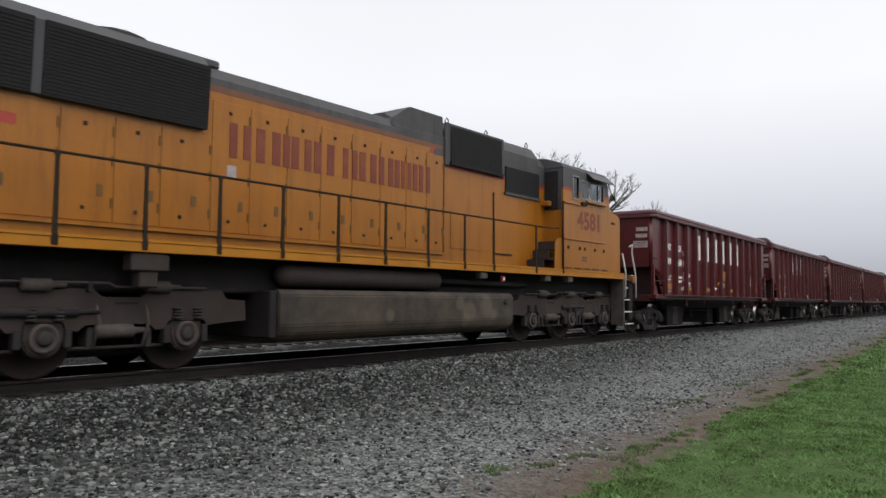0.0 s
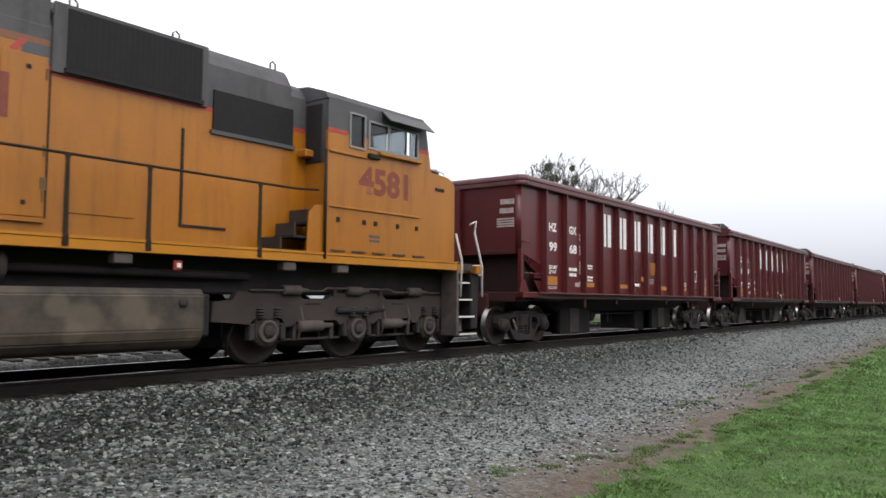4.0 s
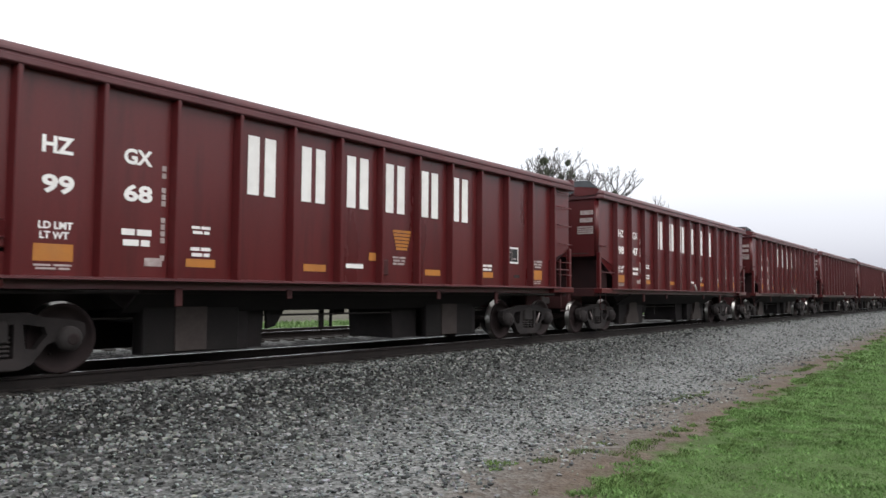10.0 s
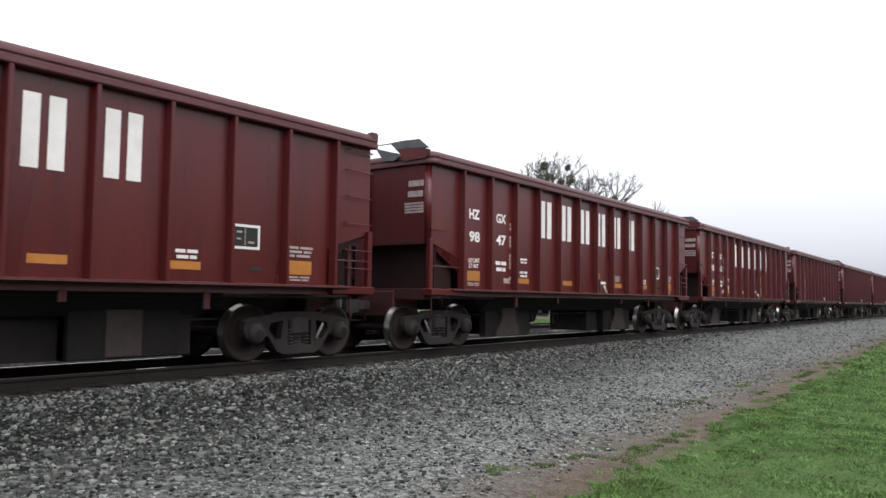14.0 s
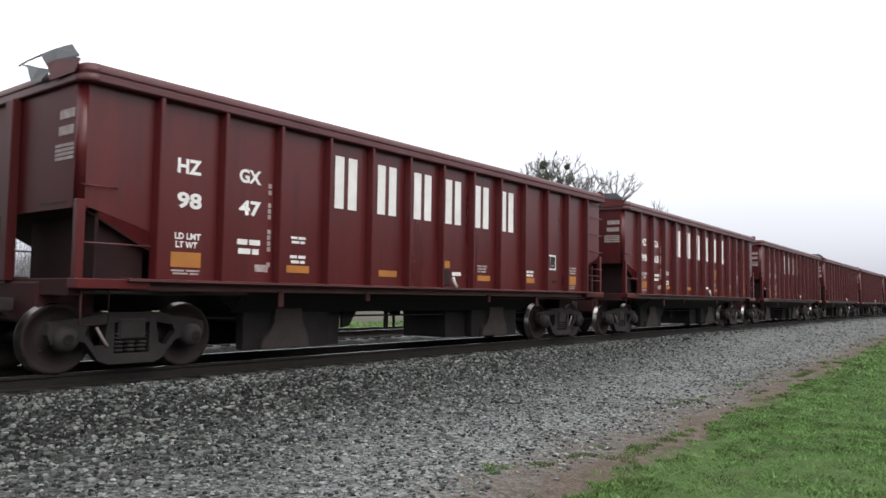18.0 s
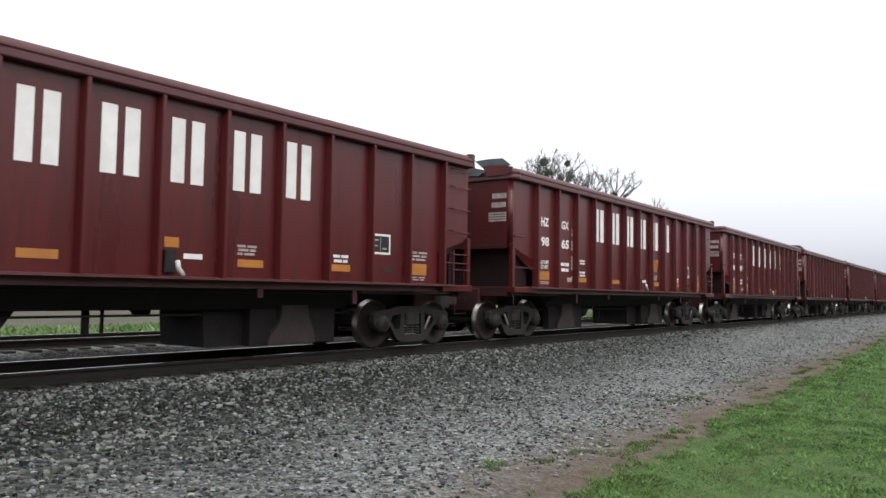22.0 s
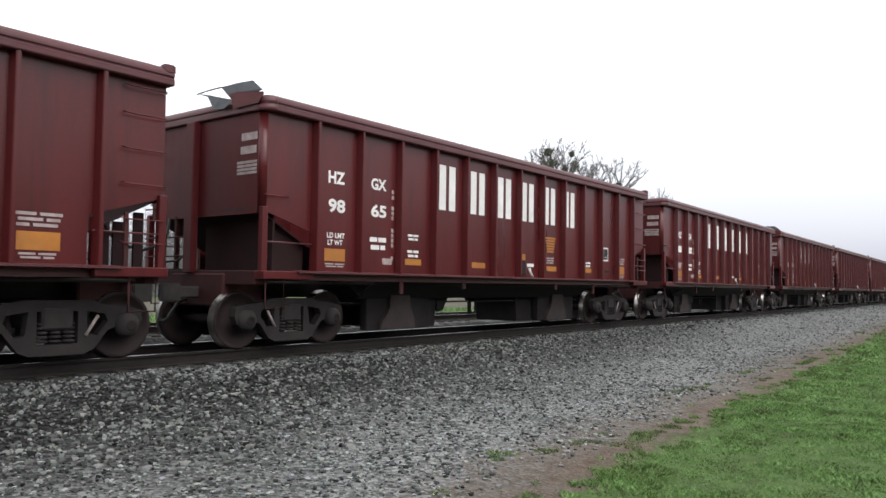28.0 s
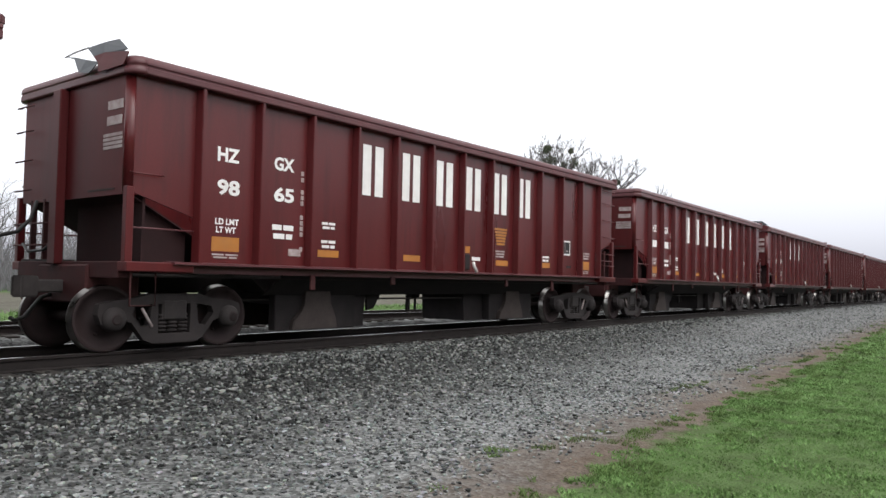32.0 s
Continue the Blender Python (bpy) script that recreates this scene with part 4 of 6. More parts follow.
    for x in (0.5 * (AXLES[0] + AXLES[1]), 0.5 * (AXLES[2] + AXLES[3])):
        bogie(car, x)
    for x in AXLES:
        wheelset(car, x, 0.457)
    markings(car)
    return car


def chutes(car, belled):
    """Discharge chutes under the hopper: belled or straight-sided fronts between dark side plates."""
    for m, flip in ((4.08, 1), (10.42, -1)):
        for s in (-1, 1):
            y0, y1 = min(s * 0.62, s * 0.90), max(s * 0.62, s * 0.90)
            part("chute_side", boxes((m - 0.92, m + 0.98, min(s * 0.62, s * 0.80), max(s * 0.62, s * 0.80), 0.17, 1.0), bevel=0.015), GRIME, car)
            if belled:
                out = [(m - 0.33, 0.98), (m + 0.24, 0.98), (m + 0.25, 0.62), (m + 0.32, 0.48), (m + 0.40, 0.38), (m + 0.44, 0.18), (m - 0.62, 0.18), (m - 0.57, 0.36), (m - 0.42, 0.46), (m - 0.34, 0.60)]
                part("discharge_chute", prism(out, y0, y1, bevel=0.015), CHUTE, car, "belled dusty grey steel chute")
            else:
                part("discharge_chute", boxes((m - 0.92, m + 0.72, y0, y1, 0.18, 0.98), bevel=0.015), CHUTE_WING, car, "dark grey steel chute")
                part("chute_door", boxes((m - 0.42, m + 0.12, min(s * 0.90, s * 0.925), max(s * 0.90, s * 0.925), 0.20, 0.92), bevel=0.01), CHUTE, car, "dusty brown chute door")
        part("hopper_bay", prism([(m - 1.1, 1.2), (m + 1.1, 1.2), (m + 0.62, 0.60), (m - 0.62, 0.60)], -0.70, 0.70), GRIME, car)


MARK_Y = SHEET_Y - 0.004


def along(x):
    """Places on the side sheet, set out from the leading end."""
    return 1.0098 * x + (0.05 if x < 9.3 else -0.03)


def plate(car, name, x0, x1, z0, z1, material, label="", lift=0.0):
    x0, x1 = along(x0), along(x1)
    return part(name, boxes((x0, x1, MARK_Y - 0.003 - lift, MARK_Y + 0.002, z0, z1)), material, car, label)


def bars(car, name, x0, x1, z0, z1, rows, material, label=""):
    """Small unreadable writing as plain bars."""
    x0, x1 = along(x0), along(x1)
    h = (z1 - z0) / (rows * 1.7 - 0.7)
    w = x1 - x0
    for k in range(rows):
        cuts = ((0.0, 0.44, 0.52, 1.0), (0.06, 0.58, 0.66, 0.95), (0.03, 0.30, 0.38, 0.90))[k % 3]
        z = z1 - 1.7 * h * k
        part(name, boxes(*[(x0 + p * w, x0 + q * w, MARK_Y - 0.003, MARK_Y + 0.002, z - h, z) for p, q in (cuts[:2], cuts[2:])]), material, car, label)


def markings(car):
    """What is painted or stuck on the side of every car."""
    # owner's name: plain white strokes, one pair to a panel
    for x0, x1 in ((4.42, 4.95), (5.49, 6.00), (6.52, 7.05), (7.52, 8.04), (8.55, 9.06), (9.56, 10.07)):
        t = 0.40 * (x1 - x0)
        bm = boxes((x0, x0 + t, MARK_Y - 0.003, MARK_Y + 0.002, 2.55, 3.45), (x1 - t, x1, MARK_Y - 0.003, MARK_Y + 0.002, 2.55, 3.45))
        part("name_panel", bm, WHITE, car, "tall plain white painted strokes")
    lettering("load_mark", "LD LMT", along(1.34), along(1.75), 1.82, 1.91, MARK_Y, WHITE, car, bold=0.03)
    lettering("weight_mark", "LT WT", along(1.36), along(1.70), 1.70, 1.79, MARK_Y, WHITE, car, bold=0.03)
    plate(car, "reflector", 1.29, 1.76, 1.43, 1.64, AMBER, "amber reflective rectangle")
    bars(car, "stencil", 1.30, 1.75, 1.33, 1.395, 2, WHITE_WORN)
    bars(car, "weight_line", 2.37, 2.79, 1.67, 1.89, 2, WHITE)
    plate(car, "small_plate", 2.70, 2.95, 1.41, 1.52, WHITE_WORN, "small grey panel")
    for z in (2.76, 2.66, 2.46, 2.37, 2.28, 2.05, 1.96, 1.87, 1.78, 1.54):
        plate(car, "door_stencil", 2.925, 2.985, z - 0.05, z + 0.02, WHITE_WORN)
    bars(car, "stencil", 3.40, 3.70, 1.89, 2.0, 2, WHITE)
    bars(car, "stencil", 3.39, 3.71, 1.57, 1.70, 2, WHITE)
    for x0, x1 in ((3.32, 3.79), (5.46, 5.94), (8.54, 9.01), (10.47, 10.95)):
        plate(car, "reflector", x0, x1, 1.42, 1.535, AMBER, "amber reflective strip")
    bars(car, "stencil", 10.55, 10.90, 1.57, 1.70, 2, WHITE)
    bm = boxes((along(11.43), along(11.97), MARK_Y - 0.003, MARK_Y + 0.002, 1.76, 2.13))
    part("lube_panel", bm, WHITE, car, "white-framed black inspection panel")
    part("lube_panel_field", boxes((along(11.47), along(11.93), MARK_Y - 0.006, MARK_Y - 0.003, 1.80, 2.09)), BLACK, car)
    part("lube_panel_line", boxes((along(11.69), along(11.705), MARK_Y - 0.009, MARK_Y - 0.006, 1.82, 2.07), (along(11.54), along(11.64), MARK_Y - 0.009, MARK_Y - 0.006, 2.0, 2.03), (along(11.54), along(11.62), MARK_Y - 0.009, MARK_Y - 0.006, 1.90, 1.925), (along(11.75), along(11.86), MARK_Y - 0.009, MARK_Y - 0.006, 1.85, 1.88)), WHITE_WORN, car)
    plate(car, "small_plate", 11.78, 12.03, 1.44, 1.50, STEEL_DUSTY)
    bars(car, "stencil", 12.50, 13.04, 1.69, 1.86, 3, WHITE_WORN)
    plate(car, "reflector", 12.52, 13.02, 1.41, 1.63, AMBER, "amber reflective rectangle")
    bars(car, "stencil", 12.55, 12.98, 1.31, 1.38, 2, WHITE_WORN)
    # end marks, on the leading end beside the corner
    e = 0.026
    for y0, y1, z0, z1, rows in ((-1.40, -1.02, 3.27, 3.39, 1), (-1.38, -1.0, 3.06, 3.18, 1), (-1.40, -0.92, 2.74, 2.95, 4)):
        h = (z1 - z0) / (rows * 1.4 - 0.4)
        part("end_stencil", boxes(*[(e - 0.003, e + 0.008, y0, y1, z1 - 1.4 * h * k - h, z1 - 1.4 * h * k) for k in range(rows)]), WHITE_WORN, car)
    part("rust_mark", boxes((e - 0.002, e + 0.008, -1.25, -0.55, 2.19, 2.215)), CHUTE, car)


def middle_marks(car, x, lever, notice):
    """Notices under the name, which sit a panel further on in some cars; lever: a white door lever hangs over the sill."""
    plate(car, "hazard_plate", x - 0.58, x - 0.36, 1.65, 1.79, AMBER, "faded amber panel")
    plate(car, "stencil", x - (0.28 if lever else 1.14), x + (0.02 if lever else -0.72), 1.50, 1.575, WHITE)
    if notice:
        for k in range(6):
            bm = boxes((along(x) + 0.55 + 0.02 * k - 0.5 * (not lever), along(x) + 1.06 - 0.02 * k - 0.5 * (not lever), MARK_Y - 0.003, MARK_Y + 0.002, 2.20 - 0.065 * k, 2.245 - 0.065 * k))
            part("notice_line", bm, AMBER, car, "faded amber notice line")
    o = 0.60 if lever else 0.05
    bars(car, "stencil", x + o, x + o + 0.36, 1.60, 1.75, 3, WHITE_WORN)
    if lever:
        part("lever_bracket", boxes((along(x) - 0.60, along(x) - 0.42, SHEET_Y - 0.06, SHEET_Y, 1.30, 1.62), bevel=0.01), GRIME, car)
        part("door_lever", bar([(along(x) - 0.50, SHEET_Y - 0.20, 1.46), (along(x) - 0.50, SHEET_Y - 0.23, 1.36), (along(x) - 0.43, SHEET_Y - 0.24, 1.26)], 0.035, 6), RAILWHITE, car, "white door lever")
    else:
        part("door_lock", boxes((along(x) - 0.30, along(x) - 0.12, SHEET_Y - 0.06, SHEET_Y, 1.40, 1.68), bevel=0.015), RED_DARK, car)


def bent_sheet(car, rise):
    """A torn metal sheet curled up over the leading end's top corner."""
    def flap(outline, x0, lean, bend=0.03, thick=0.012):
        bm = prism(outline, x0, x0 + thick, "x")
        for v in bm.verts:
            v.co.z += 0.12 * rise * max(0.0, v.co.z - 3.95)
            v.co.x += lean * (v.co.z - 3.90) + bend * math.sin(3.5 * v.co.y)
        return bm
    sheet = part("bent_sheet", flap([(-0.58, 4.165), (-0.95, 4.185), (-1.30, 4.178), (-1.57, 4.00), (-1.46, 3.985), (-1.0, 4.04), (-0.76, 4.02)], -0.075, 0.12), SHEET, car, "torn pale metal sheet bent up over the corner")
    part("bent_sheet_root", flap([(-0.76, 4.022), (-1.0, 4.042), (-1.46, 3.987), (-1.60, 3.965), (-1.62, 3.94), (-1.52, 3.80), (-0.92, 3.78), (-0.88, 3.92)], -0.075, 0.12), RED_END, sheet, "rusty red root of the torn sheet")
    part("bent_sheet_edge", bar([(-0.035, 0.12, 4.165), (-0.055, -0.22, 4.178), (-0.065, -0.60, 4.175)], 0.012, 6), ALLOY, sheet)
    part("bent_sheet_tail", flap([(0.12, 4.165), (-0.27, 4.085), (-0.60, 4.0), (-0.90, 3.93), (-0.71, 3.80), (-0.45, 3.84), (-0.36, 3.93), (-0.24, 4.06)], -0.075, 0.12), SHEET, sheet)


base = tagged(hopper_car(), "oxide-red steel ballast hopper car with white stencilled side panels", "hopper car", "hopper cars of the train")
cars = [base] + [copy_thing(base, pose(0, 0, 0)) for _ in range(7)]
for k, car in enumerate(cars):
    car.location = (CAR_FIRST + CAR_PITCH * k, TRACK_Y, 0)
for car, left, right in zip(cars, ("99", "98", "98", "97", "99", "98", "97", "98"), ("68", "47", "65", "", "", "", "", "")):
    lettering("reporting_mark", "HZ", along(1.35), along(1.73), 2.74, 2.95, MARK_Y, WHITE, car, bold=0.036)
    lettering("reporting_mark", "GX", along(2.38), along(2.78), 2.74, 2.95, MARK_Y, WHITE, car, bold=0.036)
    if right:
        lettering("car_number", left, along(1.36), along(1.75), 2.25, 2.48, MARK_Y, WHITE, car, bold=0.036)
        lettering("car_number", right, along(2.39), along(2.79), 2.25, 2.48, MARK_Y, WHITE, car, bold=0.036)
    else:
        plate(car, "car_number", 1.38, 1.73, 2.26, 2.47, WHITE)
        plate(car, "car_number", 2.41, 2.77, 2.26, 2.47, WHITE)
part("post_gusset", prism([(-0.10, 1.245), (0.32, 1.245), (0.13, 1.52), (0.0, 1.52)], -1.625, -1.605), RED, cars[0], "triangular red foot of the corner post")
part("bay_gusset", prism([(0.70, 1.52), (1.04, 1.52), (1.04, 1.245), (0.97, 1.245)], -1.53, -1.50), RED, cars[0])
part("bay_bracket", boxes((0.68, 1.04, -1.55, -1.47, 1.57, 1.69), bevel=0.012), RED, cars[0])
for car in cars[1:]:
    for y in (-1.56, 1.56):
        part("stirrup_step", bar([(0.12, y, 1.12), (0.12, y, 0.66), (0.48, y, 0.66), (0.48, y, 1.12)], 0.014, 6), RED_DARK, car)
for k, car in enumerate(cars):
    chutes(car, k > 0)
    middle_marks(car, 7.92 if k else 7.55, k > 0, k in (0, 2, 5))
for car, tilt in ((cars[1], 1.0), (cars[2], 0.4), (cars[4], 0.7)):
    bent_sheet(car, tilt)
tagged(cars[0], "oxide-red steel ballast hopper car coupled behind the yellow locomotive")
tagged(cars[1], "oxide-red steel ballast hopper car with a bent sheet on its corner")
tagged(cars[2], "oxide-red steel ballast hopper car with a torn sheet and rusty wheels")


# ---- locomotive ----
def locomotive():
    """A six-axle diesel locomotive; x as on the train, y from the track's centre."""
    lo = tagged(new("locomotive"), "yellow and grey six-axle diesel locomotive with weathered paint", "locomotive")
    hy = 0.99        # half width of the hood
    sy = 1.57        # half width of the frame
    rear = -17.6
    # frame, sill stripe and walkway
    part("frame", boxes((-18.6, 2.9, -1.05, 1.05, 1.12, 1.66), bevel=0.03), GRIME, lo, "black grimy underframe")
    for s in (-1, 1):
        part("sill_stripe", boxes((-18.4, 2.27, min(s * 1.50, s * sy), max(s * 1.50, s * sy), 1.65, 1.785), bevel=0.008), YELLOW_SILL, lo)
        part("walkway_edge", boxes((-18.4, 2.28, min(s * 1.49, s * (sy + 0.012)), max(s * 1.49, s * (sy + 0.012)), 1.787, 1.825)), YELLOW_SILL, lo)
    part("walkway", boxes((-18.5, 2.9, -1.5, 1.5, 1.66, 1.80)), STEEL_DARK, lo)
    # long hood: yellow sides, grey bevelled roof
    for x0, x1, z in ((rear, -5.58, 4.33), (-5.58, -1.30, 3.96)):
        part("hood_side", boxes((x0, x1, -hy, hy, 1.80, z)), YELLOW, lo)
        h = 0.10 if z > 4 else 0.07
        part("red_stripe", boxes((x0, x1, -hy - 0.004, hy + 0.004, z - h, z)), RED_FADED if z > 4 else REDSTRIPE, lo)
    def roof(name, x0, x1, z0, z1, half):
        part(name, prism([(-hy, z0), (-hy, z1 - 0.30), (-hy + 0.10, z1 - 0.13), (-half, z1 - 0.02), (-half + 0.15, z1), (half - 0.15, z1), (half, z1 - 0.02), (hy - 0.10, z1 - 0.13), (hy, z1 - 0.30), (hy, z0)], x0, x1, "x"), ROOF, lo)
    roof("hood_roof", -11.61, -7.2, 4.33, 4.74, 0.60)
    roof("hood_roof", -7.2, -5.58, 4.33, 4.80, 0.70)
    roof("hood_roof", -5.58, -1.65, 3.96, 4.93, 0.80)
    roof("hood_roof", -1.65, -1.31, 3.96, 4.78, 0.70)
    part("roof_hatch", prism([(-7.30, 4.46), (-7.22, 4.66), (-6.72, 4.97), (-5.61, 4.97), (-5.61, 4.46)], -0.985, 0.985, bevel=0.02), ROOF, lo, "smoke-stained raised roof hatch")
    for x in (-5.25, -3.72, -1.9):
        for y in (-0.80, 0.80):
            part("lifting_eye", bar([(x - 0.05, y, 4.90), (x - 0.055, y, 5.0), (x, y, 5.045), (x + 0.055, y, 5.0), (x + 0.05, y, 4.90)], 0.016, 6), GREY, lo)
    part("exhaust_stack", boxes((-8.9, -8.3, -0.25, 0.25, 4.70, 4.80), bevel=0.03), GRIME, lo)
    # radiator section: flared sides with black mesh
    part("radiator_housing", prism([(-hy, 3.58), (-1.07, 3.60), (-1.11, 4.54), (-0.98, 4.70), (0.98, 4.70), (1.11, 4.54), (1.07, 3.60), (hy, 3.58)], rear, -11.60, "x"), GREY, lo)
    part("roof_edge", boxes((rear, -11.25, -0.90, 0.90, 4.62, 4.755), bevel=0.03), ROOF, lo)
    for s in (-1, 1):
        for x0, x1 in ((-14.02, -11.59), (-16.6, -14.16)):
            part("radiator_grille", prism([(s * 1.06, 3.585), (s * 1.10, 3.585), (s * 1.145, 4.545), (s * 1.10, 4.545)], x0, x1, "x"), GRILLE, lo, "black radiator mesh")
            for k in range(18):
                z = 3.62 + 0.05 * k
                d = 1.10 + 0.045 * k / 18
                part("grille_slat", boxes((x0 + 0.02, x1 - 0.02, min(s * d, s * (d + 0.007)), max(s * d, s * (d + 0.007)), z, z + 0.018)), GRILLE, lo)
    for x in (-12.6, -14.6, -16.4):
        part("roof_fan", lathe([(4.72, 0.66), (4.84, 0.66), (4.90, 0.60), (4.92, 0.30), (4.92, 0.02)], "z", 28, (x, 0, 0)), GRIME, lo, "round black roof fan housing")
        part("fan_guard", lathe([(4.925, 0.50), (4.95, 0.50), (4.955, 0.1)], "z", 16, (x, 0, 0)), STEEL_DARK, lo)
    for s in (-1, 1):
        def hood_box(name, x0, x1, z0, z1, d0, d1, mat, label="", bevel=0.0):
            return part(name, boxes((x0, x1, min(s * d0, s * d1), max(s * d0, s * d1), z0, z1), bevel=bevel), mat, lo, label)
        # dynamic brake and filter grilles
        hood_box("brake_grille_frame", -5.60, -3.30, 3.93, 4.86, hy, hy + 0.05, ROOF, bevel=0.01)
        hood_box("brake_grille", -5.42, -3.42, 4.02, 4.80, hy + 0.02, hy + 0.075, GRILLE, "black dynamic brake grille")
        for k in range(24):
            x = -5.38 + 0.083 * k
            hood_box("grille_bar", x, x + 0.03, 4.04, 4.78, hy + 0.07, hy + 0.079, GRILLE)
        hood_box("grille_lip", -5.45, -3.40, 3.95, 4.01, hy + 0.02, hy + 0.10, GRIME)
        hood_box("filter_grille", -3.18, -1.62, 3.62, 4.24, hy + 0.0, hy + 0.035, GRILLE, "black filter screen")
        hood_box("filter_sill", -3.22, -1.58, 3.56, 3.62, hy, hy + 0.05, GREY)
        # doors on the hood: panels proud of the side, with latches and hinges
        edges = (-16.2, -15.0, -13.75, -13.0, -12.3, -11.45, -10.72, -9.95, -9.18, -8.40, -7.62, -6.85, -6.2, -5.62)
        for a, b in zip(edges, edges[1:]):
            top = 3.52 if b < -11.4 else 4.10
            hood_box("hood_door", a + 0.012, b - 0.012, 2.06, top, hy, hy + 0.014, YELLOW, bevel=0.004)
            for z in (2.32, 2.9, top - 0.22):
                hood_box("hinge", b - 0.035, b - 0.008, z - 0.07, z + 0.07, hy + 0.012, hy + 0.03, HINGE)
            hood_box("latch", a + 0.31, a + 0.36, top - 0.19, top - 0.14, hy + 0.012, hy + 0.03, GRIME)
            hood_box("latch", a + 0.31, a + 0.355, 2.21, 2.255, hy + 0.012, hy + 0.03, GRIME)
            hood_box("lift_ring", a + 0.52, a + 0.60, 2.40, 2.56, hy + 0.012, hy + 0.022, HINGE)
        hood_box("hood_ledge", -16.5, -5.62, 1.99, 2.035, hy, hy + 0.05, YELLOW)
        hood_box("seam", -5.605, -5.585, 2.05, 4.34, hy, hy + 0.012, GRIME)
        hood_box("door_seam", -3.70, -3.66, 2.12, 3.55, hy, hy + 0.02, GRIME)
        hood_box("door_seam", -3.70, -2.9, 2.10, 2.135, hy, hy + 0.02, GRIME)
        hood_box("access_panel", -5.35, -4.4, 2.15, 2.95, hy, hy + 0.014, YELLOW, bevel=0.004)
        hood_box("notch", -5.95, -5.58, 3.99, 4.25, hy, hy + 0.006, GREY)
        part("notch_stripe", prism([(-6.15, 4.05), (-5.98, 4.27), (-5.88, 4.27), (-6.05, 4.06), (-5.58, 4.00), (-5.58, 3.94)], min(s * hy, s * (hy + 0.009)), max(s * hy, s * (hy + 0.009))), REDSTRIPE, lo)
        hood_box("pale_patch", -11.16, -10.98, 2.90, 3.12, hy + 0.014, hy + 0.018, WHITE_WORN, "pale scraped patch")
        hood_box("placard", -14.62, -14.28, 3.17, 3.31, hy + 0.014, hy + 0.018, REDSTRIPE)
        # handrail along the walkway
        posts = (-17.6, -16.4, -15.2, -14.02, -12.84, -11.67, -10.49, -9.27, -8.07, -6.82, -5.60, -4.51, -2.69)
        part("handrail", bar([(-18.2, s * 1.53, 2.82), (-1.95, s * 1.53, 2.82), (-1.45, s * 1.50, 2.86)], 0.019), POST_DARK, lo, "thin weathered yellow handrail")
        for x in posts:
            post = part("handrail_post", prism([(x - 0.034, 1.70), (x + 0.034, 1.70), (x + 0.024, 2.74), (x + 0.042, 2.82), (x - 0.042, 2.82), (x - 0.024, 2.74)], min(s * 1.555, s * 1.575), max(s * 1.555, s * 1.575)), POST_DARK, lo)
            part("post_foot", boxes((x - 0.042, x + 0.042, min(s * 1.57, s * 1.59), max(s * 1.57, s * 1.59), 1.68, 1.84), bevel=0.01), POST_DARK, post)
    # owner's name on the hood: plain red strokes
    for x0, x1 in ((-11.12, -10.71), (-10.60, -10.10), (-10.04, -9.90), (-9.85, -9.41), (-9.34, -8.86), (-8.63, -8.26), (-8.20, -7.74), (-7.66, -7.25), (-7.20, -7.06), (-7.0, -6.70), (-6.64, -6.50), (-6.44, -6.09)):
        t = 0.35 * (x1 - x0)
        for a, b in ([(x0, x1)] if x1 - x0 < 0.2 else [(x0, x0 + t), (x1 - t, x1)]):
            part("name_stroke", boxes((a, b, -hy - 0.024, -hy - 0.013, 3.25, 3.80)), LETTER_RED, lo, "worn red painted stroke")
    # underframe: tank, reservoirs, brackets
    part("fuel_tank", prism([(-1.47, 0.62), (-1.47, 1.10), (-1.40, 1.19), (1.40, 1.19), (1.47, 1.10), (1.47, 0.62), (1.43, 0.48), (1.33, 0.38), (1.18, 0.33), (-1.18, 0.33), (-1.33, 0.38), (-1.43, 0.48)], -10.45, -3.55, "x", 0.02), TANK, lo, "dusty brown-grey steel fuel tank")
    # black plate added over the tank's end face to stand for its shade
    part("tank_end_shade", boxes((-10.60, -10.46, -1.43, 1.43, 0.42, 1.17), bevel=0.02), GRIME, lo)
    part("tank_end", boxes((-3.56, -3.34, -1.30, 1.30, 0.50, 1.12), bevel=0.03), GRIME, lo)
    part("fuel_filler", lathe([(-1.50, 0.02), (-1.50, 0.07), (-1.40, 0.07)], "y", 14, (-3.9, 0, 1.0)), STEEL_DUSTY, lo)
    for s in (-1, 1):
        part("air_reservoir", lathe([(-10.32, 0.03), (-10.28, 0.14), (-10.15, 0.19), (-6.20, 0.19), (-6.16, 0.17), (-6.16, 0.03)], "x", 22, (0, s * 1.22, 1.43)), STEEL_BROWN, lo, "long dusty air reservoir")
        part("cable_conduit", bar([(-6.2, s * 1.2, 1.42), (-2.6, s * 1.2, 1.40)], 0.06), GRIME, lo)
        for x in (-4.82, -2.05, -0.88):
            part("small_pad", boxes((x - 0.13, x + 0.13, min(s * 1.36, s * 1.53), max(s * 1.36, s * 1.53), 1.50, 1.64), bevel=0.015), DUSTY_PALE, lo)
        for x in (-12.72,):
            part("jacking_pad", boxes((x - 0.28, x + 0.28, min(s * 1.30, s * 1.54), max(s * 1.30, s * 1.54), 1.40, 1.64), (x - 0.14, x + 0.14, min(s * 1.30, s * 1.50), max(s * 1.30, s * 1.50), 1.18, 1.42), bevel=0.02), STEEL_BROWN, lo)
